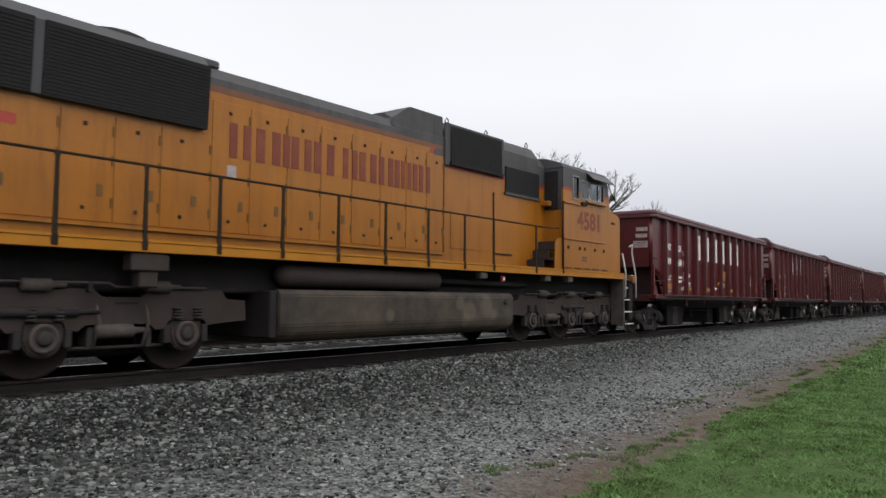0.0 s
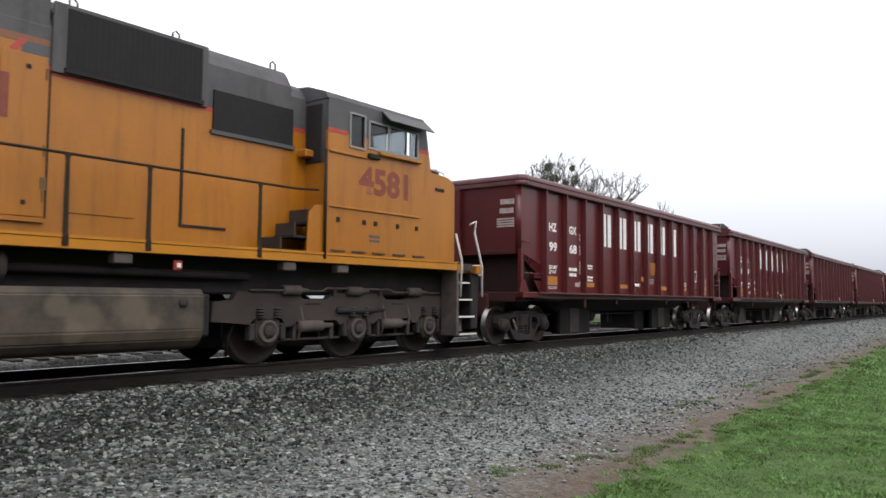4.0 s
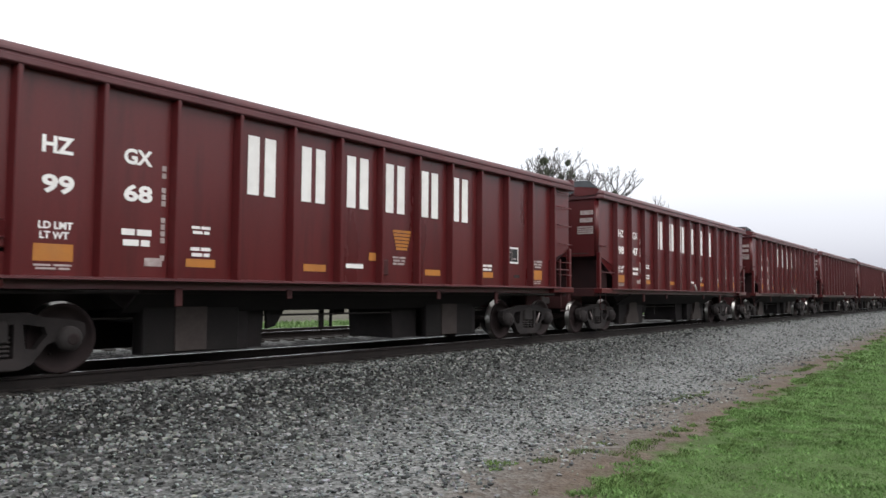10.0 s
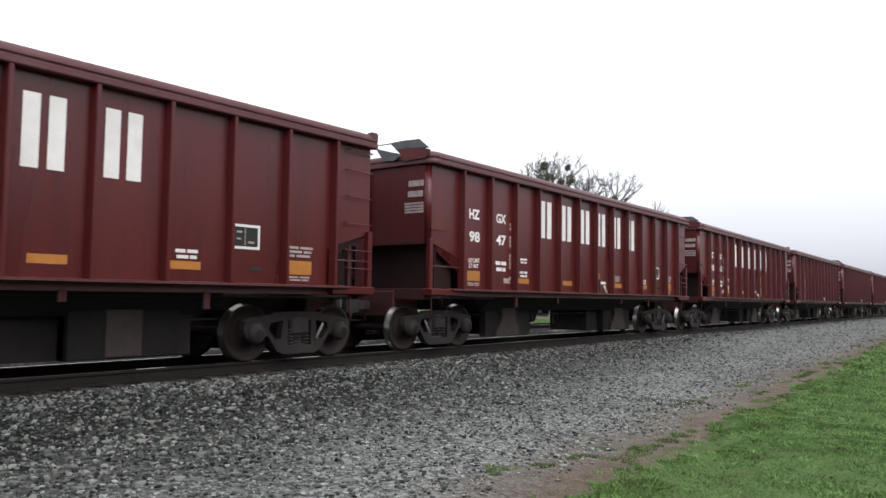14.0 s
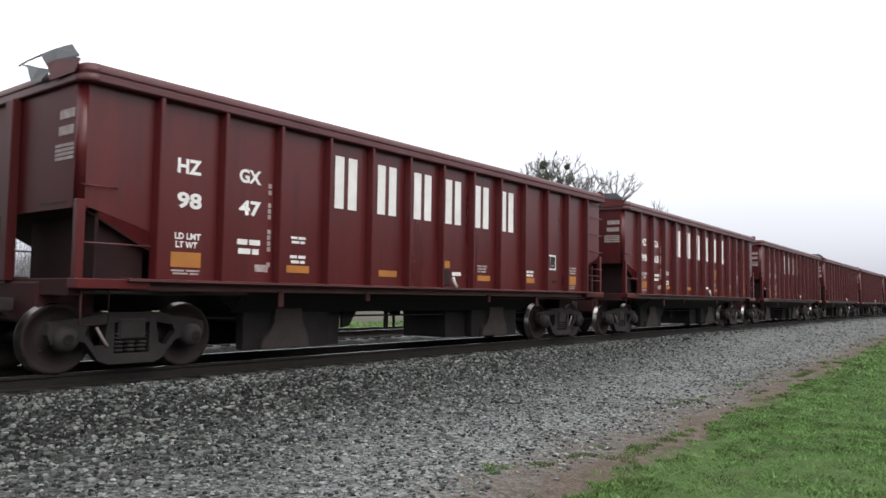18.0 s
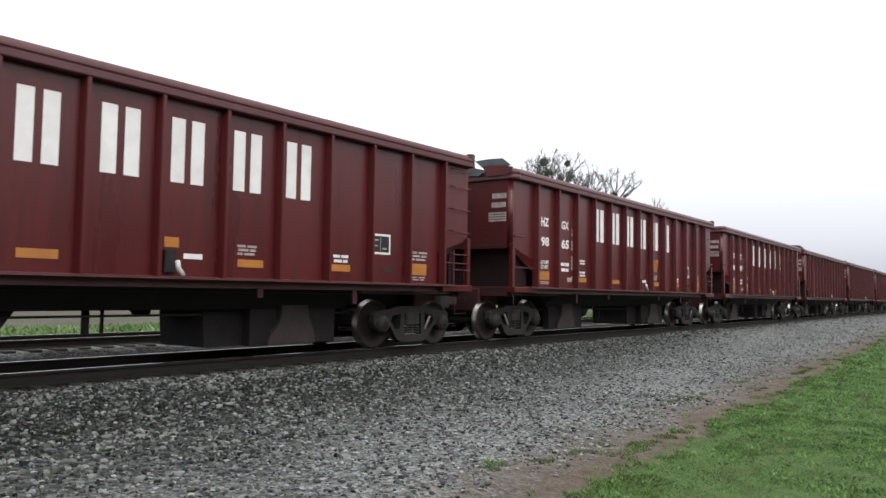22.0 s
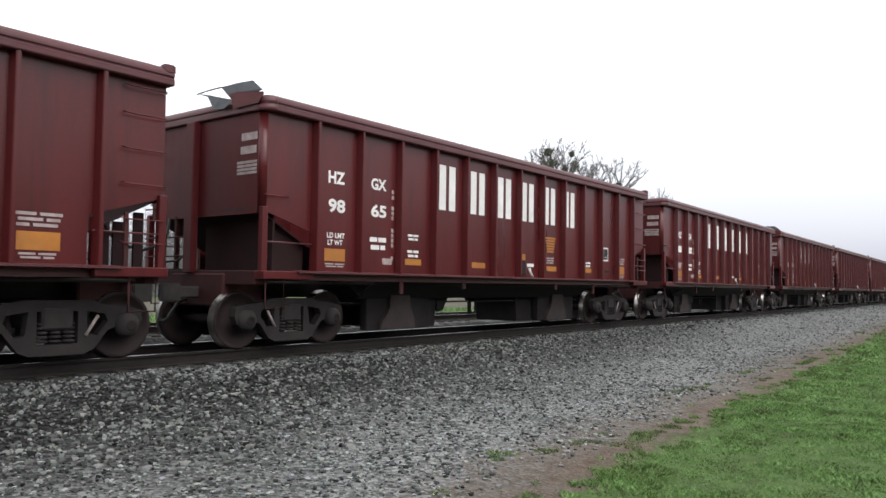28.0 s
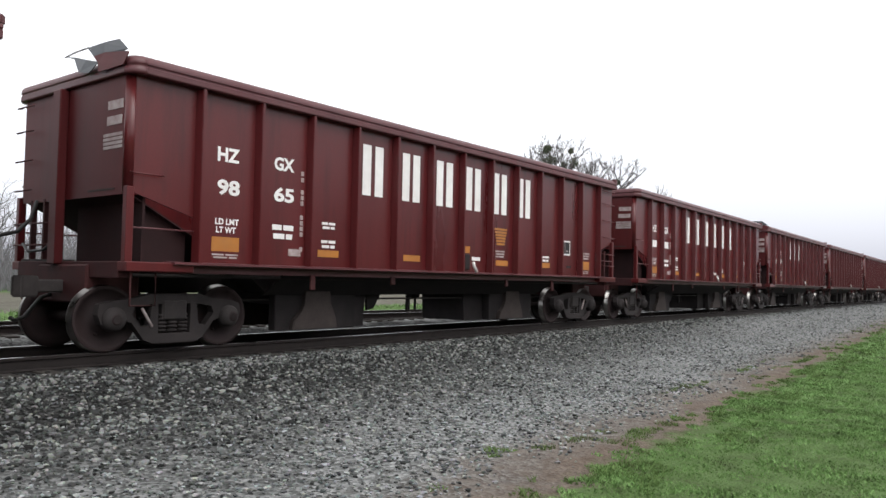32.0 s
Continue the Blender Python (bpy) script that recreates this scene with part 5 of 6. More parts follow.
        lamp = part("warning_lamp", boxes((-4.06, -3.94, min(s * 1.43, s * 1.50), max(s * 1.43, s * 1.50), 1.44, 1.58), bevel=0.015), REDSTRIPE, lo, "small red lamp housing")
        part("lens", boxes((-4.03, -3.97, min(s * 1.50, s * 1.51), max(s * 1.50, s * 1.51), 1.48, 1.54)), WHITE, lamp)
    for cx in (-0.12, -13.9):
        loco_truck(lo, cx)
    for x in (1.90, -0.12, -2.14, -11.88, -13.9, -15.92):
        wheelset(lo, x, 0.53)
    cab(lo)
    front_end(lo)
    return lo


def loco_truck(lo, cx):
    """Three-axle bogie: side frames with axle boxes, dampers and brake cylinders."""
    part("truck_bolster", boxes((cx - 2.3, cx + 2.3, -0.75, 0.75, 0.62, 1.0), bevel=0.04), GRIME, lo)
    for s in (-1, 1):
        w = -1 if cx > -5 else 1      # the end towards the locomotive's middle is longer
        outline = [(-2.52, 1.14), (-1.45, 1.14), (-1.30, 1.04), (-0.75, 1.04), (-0.62, 1.16), (0.62, 1.16), (0.75, 1.04), (1.30, 1.04), (1.42, 1.17), (2.62, 1.17), (2.70, 1.02), (3.06, 1.01),
                   (3.08, 0.70), (2.74, 0.68), (2.36, 0.64), (2.32, 0.74), (1.72, 0.74), (1.68, 0.60), (1.52, 0.60), (1.42, 0.70), (0.52, 0.70), (0.44, 0.60), (0.28, 0.62), (0.24, 0.74), (-0.24, 0.74), (-0.28, 0.62), (-0.44, 0.60), (-0.52, 0.70),
                   (-1.42, 0.70), (-1.52, 0.60), (-1.68, 0.60), (-1.72, 0.74), (-2.32, 0.74), (-2.36, 0.64), (-2.55, 0.72)]
        half = [(w * p, q) for p, q in outline]
        f = part("truck_frame", prism(half, min(s * 0.99, s * 1.13), max(s * 0.99, s * 1.13), bevel=0.012), STEEL_BROWN, lo, "dusty brown cast bogie frame")
        f.location.x = cx
        for dx in (-2.02, 0.0, 2.02):
            bm = prism([(dx - 0.25, 0.74), (dx - 0.27, 0.52), (dx - 0.20, 0.36), (dx - 0.09, 0.29), (dx + 0.09, 0.29), (dx + 0.20, 0.36), (dx + 0.27, 0.52), (dx + 0.25, 0.74)], min(s * 0.96, s * 1.12), max(s * 0.96, s * 1.12), bevel=0.025)
            part("axle_box", bm, STEEL_BROWN, f)
            lip = lathe([(s * 1.11, 0.19), (s * 1.165, 0.185), (s * 1.175, 0.15), (s * 1.15, 0.135), (s * 1.15, 0.01)], sides=20, at=(dx, 0, 0.53))
            part("bearing_ring", lip, DUSTY_PALE, f, "pale dusty bearing ring")
            part("axle_cap", lathe([(s * 1.14, 0.10), (s * 1.185, 0.095), (s * 1.20, 0.05), (s * 1.203, 0.01)], sides=16, at=(dx, 0, 0.53)), STEEL_DARK, f)
            for k in range(4):
                coil = lathe([(0.745 + 0.045 * k, 0.05), (0.752 + 0.045 * k, 0.07), (0.772 + 0.045 * k, 0.07), (0.779 + 0.045 * k, 0.05)], "z", 10, (dx - 0.17, s * 1.15, 0))
                lathe([(0.745 + 0.045 * k, 0.05), (0.752 + 0.045 * k, 0.07), (0.772 + 0.045 * k, 0.07), (0.779 + 0.045 * k, 0.05)], "z", 10, (dx + 0.17, s * 1.15, 0), bm=coil)
                part("spring", coil, STEEL_DARK, f)
            for e in (-0.36, 0.26):
                part("box_yoke", boxes((dx + e, dx + e + 0.10, min(s * 1.0, s * 1.14), max(s * 1.0, s * 1.14), 0.40, 0.66), bevel=0.015), STEEL_DUSTY, f)
        for dx in (-1.02, 1.02):
            part("brake_cylinder", lathe([(dx - 0.36, 0.03), (dx - 0.34, 0.10), (dx + 0.16, 0.10), (dx + 0.20, 0.05), (dx + 0.42, 0.04)], "x", 14, (0, s * 1.10, 0.60)), DUSTY_PALE, f)
            for e in (-0.44, 0.40):
                part("brake_shoe", boxes((dx + e, dx + e + 0.08, min(s * 0.80, s * 1.08), max(s * 0.80, s * 1.08), 0.36, 0.66), bevel=0.01), STEEL_DARK, f)
            part("brake_rod", bar([(dx - 0.7, s * 1.02, 0.38), (dx + 0.7, s * 1.02, 0.38)], 0.025, 6), STEEL_DARK, f)
        for dx in (-0.1, 1.55, -1.55):
            part("damper", lathe([(dx - 0.22, 0.04), (dx - 0.20, 0.085), (dx + 0.14, 0.085), (dx + 0.16, 0.04), (dx + 0.34, 0.03)], "x", 14, (0, s * 1.16, 1.20)), DUSTY_PALE, f)
        for a in (0.92, -1.26):
            part("frame_slot", boxes((a, a + 0.34, min(s * 1.128, s * 1.137), max(s * 1.128, s * 1.137), 0.955, 0.985)), GRIME, f)
        part("air_pipe", bar([(-2.4, s * 1.17, 1.19), (-0.9, s * 1.17, 1.19), (-0.8, s * 1.17, 1.24), (0.8, s * 1.17, 1.24), (0.9, s * 1.17, 1.19), (2.3, s * 1.17, 1.19)], 0.018, 6), DUSTY_PALE, f)
        for dx in (-1.75, -0.62, 0.55, 1.70):
            part("pipe_clip", boxes((dx - 0.03, dx + 0.03, min(s * 1.12, s * 1.19), max(s * 1.12, s * 1.19), 1.12, 1.26), bevel=0.006), STEEL_DARK, f)
        for dx in (-1.36, 0.66, 1.36):
            part("brake_hanger", bar([(dx, s * 1.10, 1.02), (dx + 0.05, s * 1.14, 0.72), (dx - 0.02, s * 1.12, 0.40)], 0.024, 6), DUSTY_PALE, f)
        part("slack_adjuster", lathe([(-0.55, 0.03), (-0.52, 0.06), (0.40, 0.06), (0.44, 0.025), (0.70, 0.025)], "x", 12, (0, s * 1.15, 0.86)), STEEL_DUSTY, f)
        part("sand_pipe", bar([(-2.45, s * 1.0, 0.9), (-2.60, s * 0.9, 0.5), (-2.56, s * 0.78, 0.15)], 0.025, 6), STEEL_DARK, f)
    part("traction_motor", boxes((cx - 2.4, cx + 2.4, -0.55, 0.55, 0.22, 0.70), bevel=0.05), GRIME, lo)


def cab(lo):
    """The wide crew cab with its windows, sunshade and number."""
    cy = 1.545
    for s in (-1, 1):
        y0, y1 = min(s * cy, s * (cy - 0.05)), max(s * cy, s * (cy - 0.05))
        part("cab_side", holes_cut([(-1.30, 1.80), (1.62, 1.80), (1.58, 2.7), (1.46, 3.40), (1.36, 3.90), (1.0, 3.90), (1.0, 3.75), (-0.31, 3.75), (-0.31, 3.90), (-0.44, 3.90), (-0.44, 3.72), (-0.78, 3.72), (-0.78, 3.90), (-1.30, 3.90)], [], y0, y1), YELLOW, lo)
        part("cab_side_upper", holes_cut([(-1.30, 3.903), (-0.79, 3.903), (-0.79, 4.27), (-0.43, 4.27), (-0.43, 3.903), (-0.311, 3.903), (-0.311, 4.22), (1.001, 4.22), (1.001, 3.903), (1.36, 3.903), (1.25, 4.46), (-1.30, 4.46)], [], y0, y1), GREY, lo)
        for a, b in ((-1.30, -0.84), (1.08, 1.345)):
            part("red_stripe", boxes((a, b, min(s * cy, s * (cy + 0.004)), max(s * cy, s * (cy + 0.004)), 3.87, 3.945)), REDSTRIPE, lo)
        # rear side window in an alloy frame
        fr = part("window_frame", holes_cut(rounded(-0.81, -0.41, 3.67, 4.30, 0.025), [rounded(-0.775, -0.445, 3.705, 4.265, 0.015)], min(s * cy, s * (cy + 0.02)), max(s * cy, s * (cy + 0.02))), ALLOY, lo, "alloy-framed narrow cab window")
        pane = part("pane", boxes((-0.775, -0.445, min(s * (cy - 0.02), s * (cy - 0.03)), max(s * (cy - 0.02), s * (cy - 0.03)), 3.715, 4.255)), GLASS, fr)
        pane.visible_shadow = False
        fr = part("window_frame", holes_cut([(-0.34, 3.72), (1.04, 3.72), (1.04, 4.24), (-0.34, 4.24)], [[(-0.30, 3.765), (0.16, 3.765), (0.16, 4.20), (-0.30, 4.20)], [(0.22, 3.765), (0.78, 3.765), (0.78, 4.20), (0.22, 4.20)], [(0.81, 3.765), (0.99, 3.765), (0.99, 4.20), (0.81, 4.20)]], min(s * cy, s * (cy + 0.018)), max(s * cy, s * (cy + 0.018))), ALLOY, lo, "alloy side window frame")
        for a, b in ((-0.30, 0.16), (0.22, 0.66), (0.81, 0.99)):
            pane = part("pane", boxes((a - 0.005, b + 0.005, min(s * (cy - 0.015), s * (cy - 0.025)), max(s * (cy - 0.015), s * (cy - 0.025)), 3.77, 4.205)), GLASS, fr)
            pane.visible_shadow = False
        part("window_ledge", boxes((-0.10, 1.06, min(s * cy, s * (cy + 0.09)), max(s * cy, s * (cy + 0.09)), 3.64, 3.70), bevel=0.012), YELLOW, lo)
        part("window_seal", boxes((0.672, 0.69, min(s * (cy - 0.02), s * (cy + 0.012)), max(s * (cy - 0.02), s * (cy + 0.012)), 3.765, 4.20)), GRIME, fr)
        part("arm_rest", boxes((-0.36, -0.08, min(s * cy, s * (cy + 0.07)), max(s * cy, s * (cy + 0.07)), 3.55, 3.64), bevel=0.012), GRIME, lo, "black padded arm rest")
        part("sunshade", prism([(s * (cy - 0.01), 4.46), (s * (cy + 0.01), 4.475), (s * (cy + 0.23), 4.27), (s * (cy + 0.215), 4.255)], 0.0, 1.25, "x"), GREY, lo, "grey sunshade tilted over the cab windows")
        part("grab_rail", boxes((-1.25, 1.08, min(s * cy, s * (cy + 0.03)), max(s * cy, s * (cy + 0.03)), 2.60, 2.635), bevel=0.006), YELLOW, lo)
        part("drip_strip", boxes((-1.28, -0.40, min(s * cy, s * (cy + 0.035)), max(s * cy, s * (cy + 0.035)), 3.53, 3.57), bevel=0.006), YELLOW, lo)
        for x in (-1.05, -0.42, -0.13, 0.46, 1.0):
            part("latch", boxes((x - 0.035, x + 0.035, min(s * cy, s * (cy + 0.02)), max(s * cy, s * (cy + 0.02)), 2.36, 2.44)), GRIME, lo)
        part("notice", boxes((-0.28, -0.02, min(s * cy, s * (cy + 0.004)), max(s * cy, s * (cy + 0.004)), 2.14, 2.19), (-0.28, -0.02, min(s * cy, s * (cy + 0.004)), max(s * cy, s * (cy + 0.004)), 2.07, 2.11)), GREY, lo)
        for x in (-1.05, -0.55, -0.05, 0.5, 1.05):
            part("step_light", boxes((x - 0.16, x + 0.16, min(s * cy, s * (cy + 0.03)), max(s * cy, s * (cy + 0.03)), 1.86, 1.885)), TANK, lo)
    lettering("road_number", "4581", -0.57, 0.75, 2.90, 3.40, -cy - 0.004, LETTER_RED, lo, "worn red road number", bold=0.04)
    part("cab_roof", prism([(-cy, 4.455), (-1.47, 4.56), (-1.05, 4.70), (-0.5, 4.75), (0.5, 4.75), (1.05, 4.70), (1.47, 4.56), (cy, 4.455), (cy, 4.44), (-cy, 4.44)], -1.32, 1.27, "x"), ROOF, lo)
    part("cab_rear_wall", boxes((-1.305, -1.27, -1.49, 1.49, 1.80, 3.35)), YELLOW, lo)
    # upper rear wall and recess plate: dark tones hold the shade behind the cab
    part("cab_rear_upper", boxes((-1.305, -1.27, -1.49, 1.49, 3.353, 4.44)), ROOF, lo)
    part("rear_door_recess", boxes((-1.33, -1.304, -1.40, -1.02, 3.36, 4.36), bevel=0.008), GRIME, lo)
    part("air_box", boxes((-1.50, -1.31, -1.22, -1.0, 3.45, 3.58), bevel=0.02), YELLOW, lo)
    part("cab_floor", boxes((-1.26, 1.5, -1.49, 1.49, 2.45, 2.50)), GRIME, lo)
    part("seat", boxes((-0.1, 0.35, -1.2, -0.7, 2.9, 3.05), (-0.2, -0.05, -1.2, -0.7, 3.0, 4.05), bevel=0.04), BLACK, lo)
    part("control_desk", boxes((0.75, 1.2, -0.5, 0.6, 2.5, 3.4), bevel=0.03), BLACK, lo)
    part("partition", boxes((-0.36, -0.33, -1.49, 1.49, 2.5, 4.44)), BLACK, lo)
    for y0, y1 in ((-1.49, -1.38), (-0.12, 0.12), (1.38, 1.49)):
        part("windshield_post", prism([(1.46, 3.40), (1.27, 4.44), (1.21, 4.44), (1.40, 3.40)], y0, y1), GREY, lo)
    for y0, y1 in ((-1.38, -0.12), (0.12, 1.38)):
        part("windshield_sill", prism([(1.46, 3.40), (1.408, 3.69), (1.348, 3.69), (1.40, 3.40)], y0, y1), GREY, lo)
        part("windshield_header", prism([(1.278, 4.40), (1.27, 4.44), (1.21, 4.44), (1.218, 4.40)], y0, y1), GREY, lo)
        pane = part("windshield", prism([(1.40, 3.69), (1.27, 4.40), (1.26, 4.40), (1.39, 3.69)], y0, y1), GLASS_CLEAR, lo)
        pane.visible_shadow = False
    part("cab_horn", lathe([(4.75, 0.03), (4.9, 0.03), (4.92, 0.06)], "z", 10, (0.7, 0.2, 0)), GRIME, lo)
    # steps from the walkway up to the cab, inside a curved yellow screen
    for s in (-1, 1):
        for k in range(3):
            part("cab_step", boxes((-2.25 + 0.28 * k, -1.34, min(s * 1.02, s * 1.5), max(s * 1.02, s * 1.5), 1.80 + 0.24 * k, 1.84 + 0.24 * k)), GRIME, lo)
            part("step_riser", boxes((-2.22 + 0.28 * k, -2.19 + 0.28 * k, min(s * 1.02, s * 1.48), max(s * 1.02, s * 1.48), 1.84 + 0.24 * k, 2.04 + 0.24 * k)), STEEL_BROWN, lo)
        part("step_screen", prism([(-1.72, 1.80), (-1.34, 1.80), (-1.34, 2.62), (-1.55, 2.60), (-1.68, 2.45)], min(s * 1.50, s * 1.53), max(s * 1.50, s * 1.53)), YELLOW, lo)
        part("cab_post", bar([(-1.36, s * 1.57, 1.72), (-1.36, s * 1.57, 3.55)], 0.028), POST_DARK, lo)


def front_end(lo):
    """Nose, front platform, steps and grab irons."""
    part("nose", prism([(1.43, 1.80), (2.40, 1.80), (2.40, 3.36), (2.36, 3.46), (2.24, 3.54), (1.45, 3.60)], -1.42, 1.42, bevel=0.045), YELLOW, lo, "rounded yellow nose")
    part("nose_cap", prism([(1.50, 3.58), (2.14, 3.53), (2.20, 3.56), (1.50, 3.66)], -1.26, 1.26, bevel=0.02), RAILWHITE, lo, "pale anti-glare top of the nose")
    part("nose_vent", boxes((1.72, 2.0, -1.435, -1.40, 3.22, 3.28)), GRIME, lo)
    part("bell_cover", boxes((2.0, 2.22, -1.15, -0.90, 3.55, 3.74), bevel=0.05), STEEL_DARK, lo)
    part("headlight_housing", boxes((1.85, 2.2, -0.25, 0.25, 3.45, 3.66), bevel=0.05), GREY, lo)
    part("roof_bracket", bar([(1.72, -1.2, 3.56), (1.76, -1.2, 3.70), (2.10, -1.2, 3.68), (2.26, -1.2, 3.66), (2.32, -1.2, 3.50)], 0.012, 6), RAILWHITE, lo)
    part("front_platform", boxes((2.28, 3.15, -1.45, 1.45, 1.62, 1.76), bevel=0.015), YELLOW, lo)
    for a, b in ((2.95, 3.16), (2.29, 2.50)):
        part("platform_edge", boxes((a, b, -1.56, -1.30, 1.60, 1.775), bevel=0.01), YELLOW, lo)
    part("pilot", prism([(2.9, 0.45), (3.15, 0.45), (3.2, 1.6), (2.9, 1.6)], -1.45, 1.45, bevel=0.02), GRIME, lo)
    for s in (-1, 1):
        for k, z in enumerate((0.37, 0.72, 1.07, 1.42)):
            st = part("step_tread", boxes((2.36, 2.96 - 0.02 * k, min(s * (1.18 + 0.0), s * (1.56 - 0.05 * k)), max(s * 1.18, s * (1.56 - 0.05 * k)), z - 0.025, z), bevel=0.006), STEEL_DARK, lo)
            part("tread_edge", boxes((2.36, 2.96 - 0.02 * k, min(s * (1.56 - 0.05 * k), s * (1.575 - 0.05 * k)), max(s * (1.56 - 0.05 * k), s * (1.575 - 0.05 * k)), z - 0.03, z + 0.006)), RAILWHITE, st, "white step edge")
        part("step_side", boxes((2.27, 2.35, min(s * 1.15, s * 1.56), max(s * 1.15, s * 1.56), 0.33, 1.70), bevel=0.01), DUSTY_PALE, lo)
        part("step_panel", boxes((2.38, 2.90, min(s * 1.20, s * 1.22), max(s * 1.20, s * 1.22), 0.40, 0.66)), WHITE_WORN, lo)
        part("grab_iron", bar([(2.24, s * 1.55, 2.40), (2.42, s * 1.57, 1.86), (2.38, s * 1.57, 1.12)], 0.024), RAILWHITE, lo, "white grab iron")
        part("grab_iron", bar([(2.72, s * 1.55, 2.62), (2.90, s * 1.57, 2.70), (2.86, s * 1.57, 2.46), (3.13, s * 1.57, 1.76), (3.14, s * 1.57, 1.12)], 0.024), RAILWHITE, lo, "white grab iron")
    part("platform_post", bar([(3.05, 0.9, 1.76), (3.05, 0.9, 2.60)], 0.03), GRIME, lo)
    part("platform_rail", bar([(2.3, 0.95, 2.60), (3.05, 0.9, 2.60)], 0.018), GRIME, lo)
    part("safety_chain", bar([(3.05, 0.9, 2.58), (3.18, 0.6, 2.48), (3.22, 0.3, 2.46), (3.18, 0.0, 2.50)], 0.012, 6), STEEL_DARK, lo)
    part("cable_socket", boxes((3.17, 3.30, -1.46, -1.26, 1.56, 1.80), bevel=0.02), RAILWHITE, lo, "white cable socket cover")
    part("nose_grab", bar([(2.38, -1.28, 3.36), (2.50, -1.28, 3.34), (2.515, -1.28, 3.1), (2.515, -1.28, 1.76)], 0.015, 6), RAILWHITE, lo)
    coupler(lo, 3.05, 1)


loco = locomotive()
loco.location = (0, TRACK_Y, 0)


# ---- trees and distance ----
def bare_tree(name, x, y, high, spread, seed, label, depth=6, clumps=0, group="", start=0.30, stout=1.0, bushy=False):
    """A leafless tree: tapered trunk, forking limbs down to twigs, with clumps of mistletoe."""
    rng = random.Random(seed)
    tree = tagged(new(name), label, "tree", group)
    tree.location = (x, y, level(y))
    trunk, limbs, tips = bmesh.new(), bmesh.new(), []

    def grow(bm, p, d, length, r, k):
        pts, rad = [p], [r]
        q, way = p.copy(), d.copy()
        steps = 3 if k > 1 else 2
        for i in range(steps):
            way = (way + Vector((rng.uniform(-0.28, 0.28), rng.uniform(-0.28, 0.28), rng.uniform(-0.12, 0.2)))).normalized()
            q = q + way * (length / steps)
            pts.append(q.copy())
            rad.append(max(0.011 * stout, r * (1 - 0.34 * (i + 1) / steps)))
        tube(bm, pts, rad, 6 if k > 3 else (4 if k > 1 else 3))
        if k == 2:
            tips.append(q.copy())
        if k == 0:
            return
        for _ in range(rng.choice((2, 3, 3)) if k > 1 else rng.choice((2, 3, 4))):
            a = rng.uniform(0, 6.283)
            side = Vector((math.cos(a), math.sin(a), rng.uniform(-0.25, 0.55)))
            grow(limbs, q if rng.random() < 0.6 else pts[-2].lerp(q, rng.random()), (way * rng.uniform(0.35, 0.9) + side * spread).normalized(), length * (rng.uniform(0.50, 0.74) if bushy else rng.uniform(0.58, 0.82)), max(0.011 * stout, rad[-1] * rng.uniform(0.6, 0.85)), k - 1)

    foot = high * start
    tube(trunk, [(0, 0, -0.2), (0.05, 0, foot * 0.4), (-0.05, 0.05, foot * 0.8), (0, 0, foot * 1.05)], [high * 0.036, high * 0.029, high * 0.026, high * 0.02], 9)
    for k in range(6):
        a = 2 * math.pi * (k + rng.uniform(-0.3, 0.3)) / 6
        out = spread * rng.uniform(0.55, 1.15)
        grow(limbs, Vector((0, 0, foot * rng.uniform(0.8, 1.05))), Vector((out * math.cos(a), out * math.sin(a), 1)).normalized(), high * 0.26, high * 0.015 * stout, depth)
    tops = float(np.percentile([v.co.z for v in limbs.verts], 99.5))
    for bm in (trunk, limbs):
        for v in bm.verts:
            v.co.z *= high / tops
    part("trunk", trunk, BARK, tree)
    part("crown", limbs, BARK, tree, "bare forking limbs and twigs")
    for k in range(clumps):
        c = rng.choice(tips)
        c = Vector((c.x, c.y, c.z * high / tops))
        bm = bmesh.new()
        r = rng.uniform(0.26, 0.56) * high / 16
        for _ in range(160):
            d = Vector((rng.gauss(0, 1), rng.gauss(0, 1), rng.gauss(0, 1))).normalized() * r * rng.random() ** 0.5
            u = Vector((rng.uniform(-1, 1), rng.uniform(-1, 1), rng.uniform(-1, 1))).normalized() * 0.13
            w = u.cross(Vector((rng.uniform(-1, 1), rng.uniform(-1, 1), rng.uniform(-1, 1)))).normalized() * 0.07
            bm.faces.new([bm.verts.new(c + d + e) for e in (-u, w, u, -w)])
        part("mistletoe", bm, MISTLETOE, tree, "dark round clump of mistletoe")
    return tree


bare_tree("oak_tree", 64.9, 38.0, 15.7, 0.42, 5, "bare upright oak with mistletoe clumps beyond the train", 5, 9, start=0.30, stout=1.4, bushy=True)
bare_tree("oak_tree", 69.4, 35.9, 14.7, 0.46, 14, "bare spreading oak with mossy limbs beyond the train", 5, 4, start=0.30, stout=1.6, bushy=True)
bare_tree("oak_tree", 92.5, 37.9, 13.7, 0.10, 9, "bare oak top just showing above the train", 4, 12, start=0.34, stout=2.0)
for k in range(16):
    rng = random.Random(100 + k)
    bare_tree("far_tree", -6 + 7.5 * k + rng.uniform(-3, 3), 118 + rng.uniform(-18, 25), 11 + rng.uniform(0, 5), 0.75, 40 + k, "bare winter tree far behind the railway", 4, 0, "far trees", start=0.3)


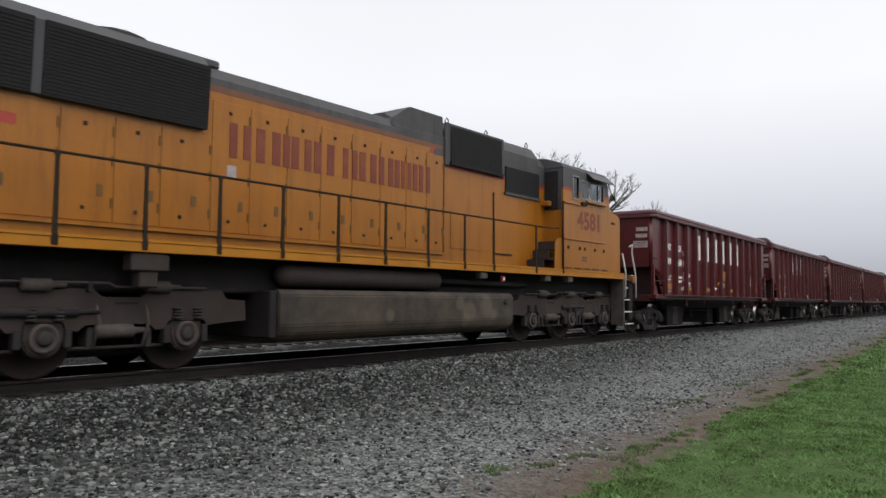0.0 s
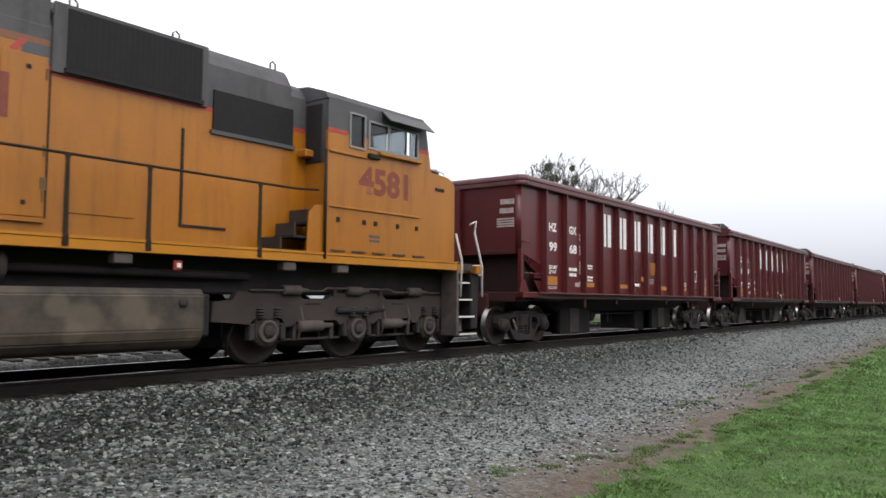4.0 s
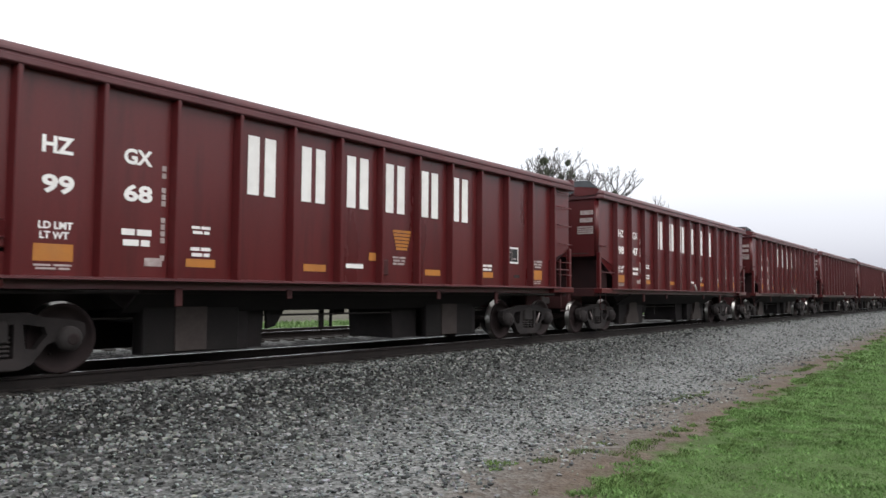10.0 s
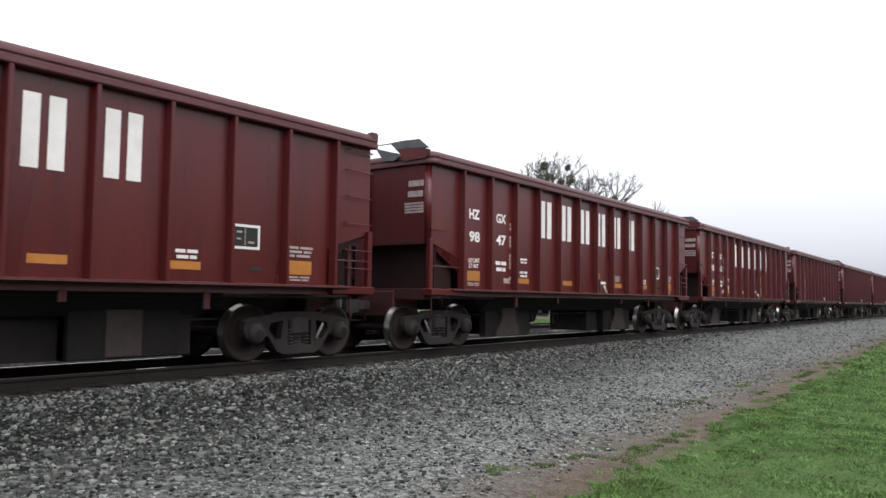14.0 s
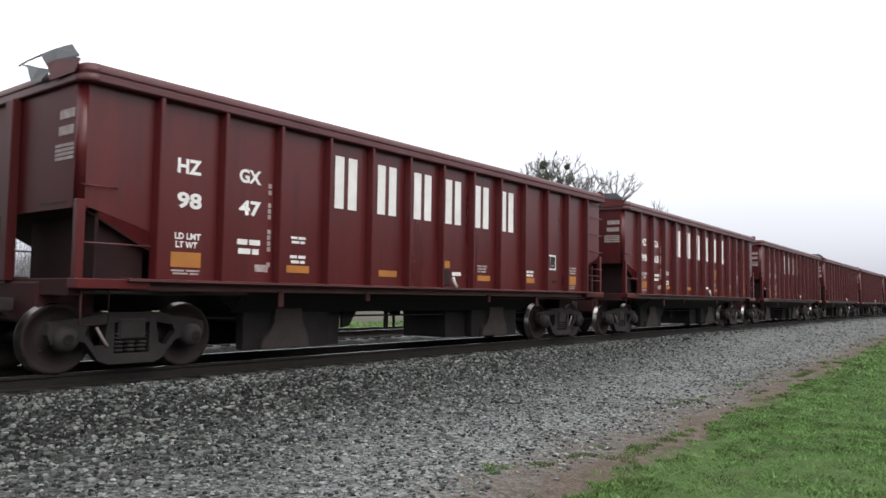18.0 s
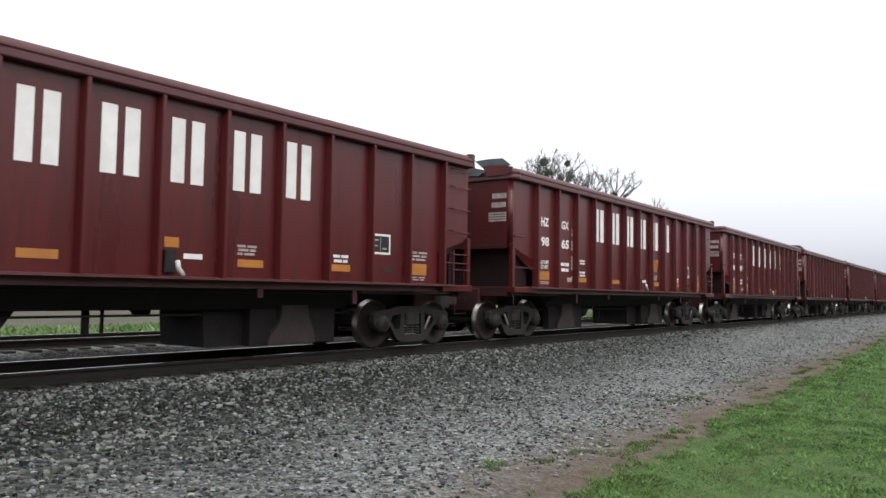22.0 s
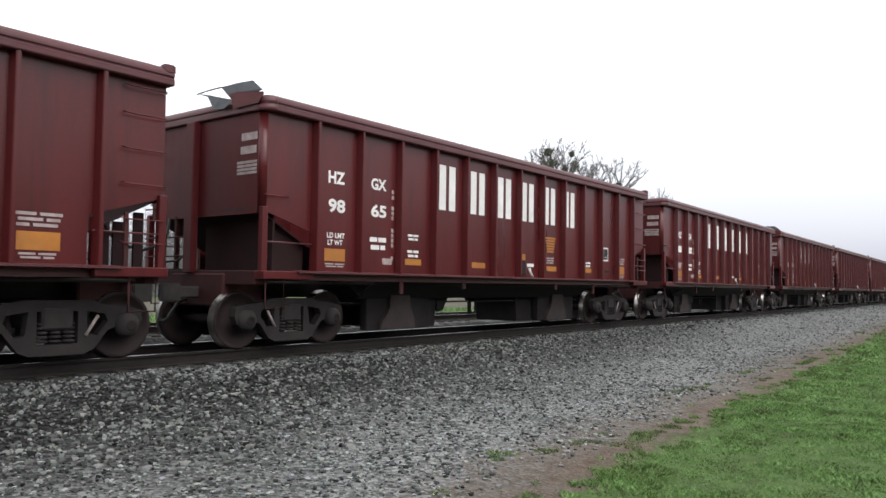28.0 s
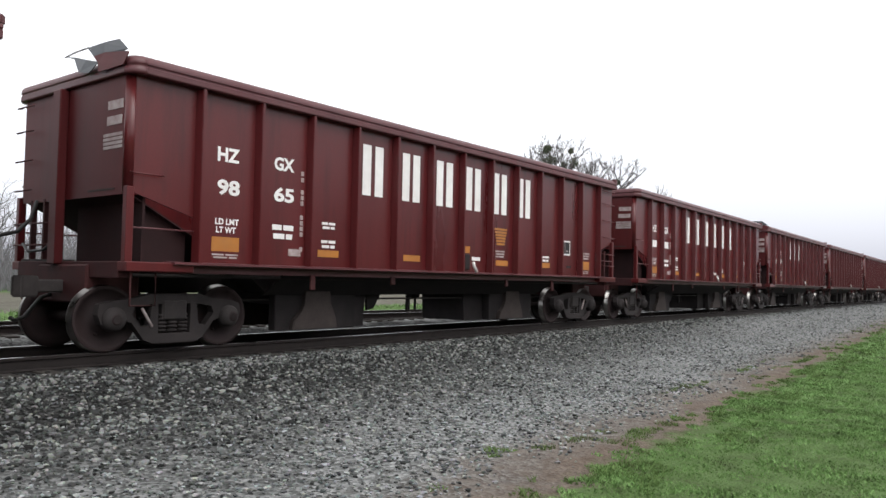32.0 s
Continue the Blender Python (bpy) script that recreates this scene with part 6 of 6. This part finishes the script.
def thicket(name, label, x0, x1, y0, y1, count, high, seed):
    """A far belt of leafless brushwood: thin leaning twigs, thinning out upwards."""
    rng = np.random.default_rng(seed)
    x, y = rng.uniform(x0, x1, count), rng.uniform(y0, y1, count)
    swell = np.array([noise.noise((p * 0.11, q * 0.05, 4.0)) for p, q in zip(x, y)])
    h = high * (0.2 + 0.8 * rng.random(count) ** 1.7) * (1 + 0.6 * swell)
    z = np.array([level(q) for q in y]) + h * rng.uniform(0, 0.7, count)
    lean = rng.normal(0, 0.35, count)
    w = rng.uniform(0.014, 0.04, count)
    p0, p1 = np.stack([x - w, y, z - 0.2], 1), np.stack([x + w, y, z - 0.2], 1)
    p2 = np.stack([x + lean * h * 0.5, y, z + h * 0.5], 1)
    verts = np.stack([p0, p1, p2], 1).reshape(-1, 3)
    return soup(name, verts, np.arange(3 * count).reshape(-1, 3), speckled(name + "_twig", (0.11, 0.108, 0.112), (0.19, 0.187, 0.194), (0.30, 0.298, 0.31)), label, "brushwood")


thicket("far_thicket", "pale grey leafless brushwood beyond the field", -30, 60, 66, 90, 46000, 9.0, 61)


def tree_belt(name, label, x0, x1, y0, y1, high, count, seed):
    """An unseen belt added behind the camera to darken low reflections: a solid heart under loose foliage with an
    uneven top.
    """
    rng = np.random.default_rng(seed)
    xs = np.linspace(x0, x1, 60)
    mid = 0.5 * (y0 + y1)
    tops = [high * (0.75 + 0.35 * noise.noise((x * 0.13, 0.0, 8.0)) + 0.12 * noise.noise((x * 0.5, 0.0, 2.0))) for x in xs]
    heart = np.array([(x, mid + w, z) for x, h in zip(xs, tops) for w, z in ((-0.8, -0.7), (-0.8, h * 0.9), (0.8, h * 0.9), (0.8, -0.7))])
    tri = []
    for i in range(len(xs) - 1):
        for k in range(3):
            a, b, c, d = 4 * i + k, 4 * i + k + 1, 4 * i + 4 + k, 4 * i + 5 + k
            tri += [(a, b, d), (a, d, c)]
    x = rng.uniform(x0, x1, count)
    h = np.interp(x, xs, tops)
    c = np.stack([x, rng.normal(mid, 0.3 * (y1 - y0), count), h * rng.random(count) ** 0.7 * 1.05 - 0.5], 1)
    leaf = (c[:, None, :] + rng.normal(0, 0.22, (count, 3, 3))).reshape(-1, 3)
    faces = np.concatenate([np.array(tri), np.arange(3 * count).reshape(-1, 3) + len(heart)])
    return soup(name, np.concatenate([heart, leaf]), faces, grass_material(name + "_leaf", (0.022, 0.032, 0.016), (0.030, 0.048, 0.020), (0.042, 0.066, 0.026), (0.06, 0.09, 0.04), 0.6), label, "tree belt")


# added out of view: dims what the lower car sides reflect
tree_belt("tree_belt", "added dark foliage belt behind the viewpoint, unseen, darkening low reflections", -70, 110, -18, -14, 8.5, 26000, 71)
# ---- what moves ----
def rolled(t):
    """Metres that the train has run, to its left, by t seconds; it slows to a stop at the end."""
    run = (-18.32, -16.14, -14.04, -11.98, -9.93, -7.90, -5.88, -3.88, -1.92, -0.00, 1.88, 3.75, 5.61, 7.45, 9.26, 11.02, 12.72, 14.42, 16.12, 17.79, 19.38, 20.89, 22.33, 23.72, 25.05, 26.30, 27.46, 28.51, 29.44, 30.23, 30.88, 31.34, 31.59)
    i = min(31, int(t))
    u = t - i
    a, b = run[i], run[i + 1]
    ta = (run[i + 1] - run[i - 1]) / 2 if i > 0 else b - a
    tb = (run[i + 2] - run[i]) / 2 if i < 31 else 0.04
    return a * (2 * u ** 3 - 3 * u ** 2 + 1) + ta * (u ** 3 - 2 * u ** 2 + u) + b * (3 * u ** 2 - 2 * u ** 3) + tb * (u ** 3 - u ** 2)


def on_track(x, near, far):
    """The pose of a vehicle at x whose bogies, at near and far along it, both stand on the track."""
    a, b = Vector((x + near, bend(x + near), -sink(x + near))), Vector((x + far, bend(x + far), -sink(x + far)))
    d = (b - a) / (far - near)
    at = a - d * near
    return pose(at.x, TRACK_Y + at.y, at.z, 0, math.degrees(math.atan2(-d.z, d.x)), math.degrees(math.atan2(d.y, d.x)))


def motions():
    marks = [0.5 * k for k in range(65)]
    for thing in (loco, *cars):
        x0 = thing.location.x
        ends = (-13.9, -0.12) if thing is loco else (0.5 * (AXLES[0] + AXLES[1]), 0.5 * (AXLES[2] + AXLES[3]))
        walk(thing, [(t, on_track(x0 - rolled(t), *ends)) for t in marks])
    turns = [0.25 * k for k in range(129)]
    for thing in (loco, *cars[:6]):
        for w in [c for c in thing.children if c.name.startswith("wheelset")]:
            x, y, z = w.location
            walk(w, [(t, pose(x, y, z) @ Matrix.Rotation(-rolled(t) / z, 4, "Y")) for t in turns])


motions()
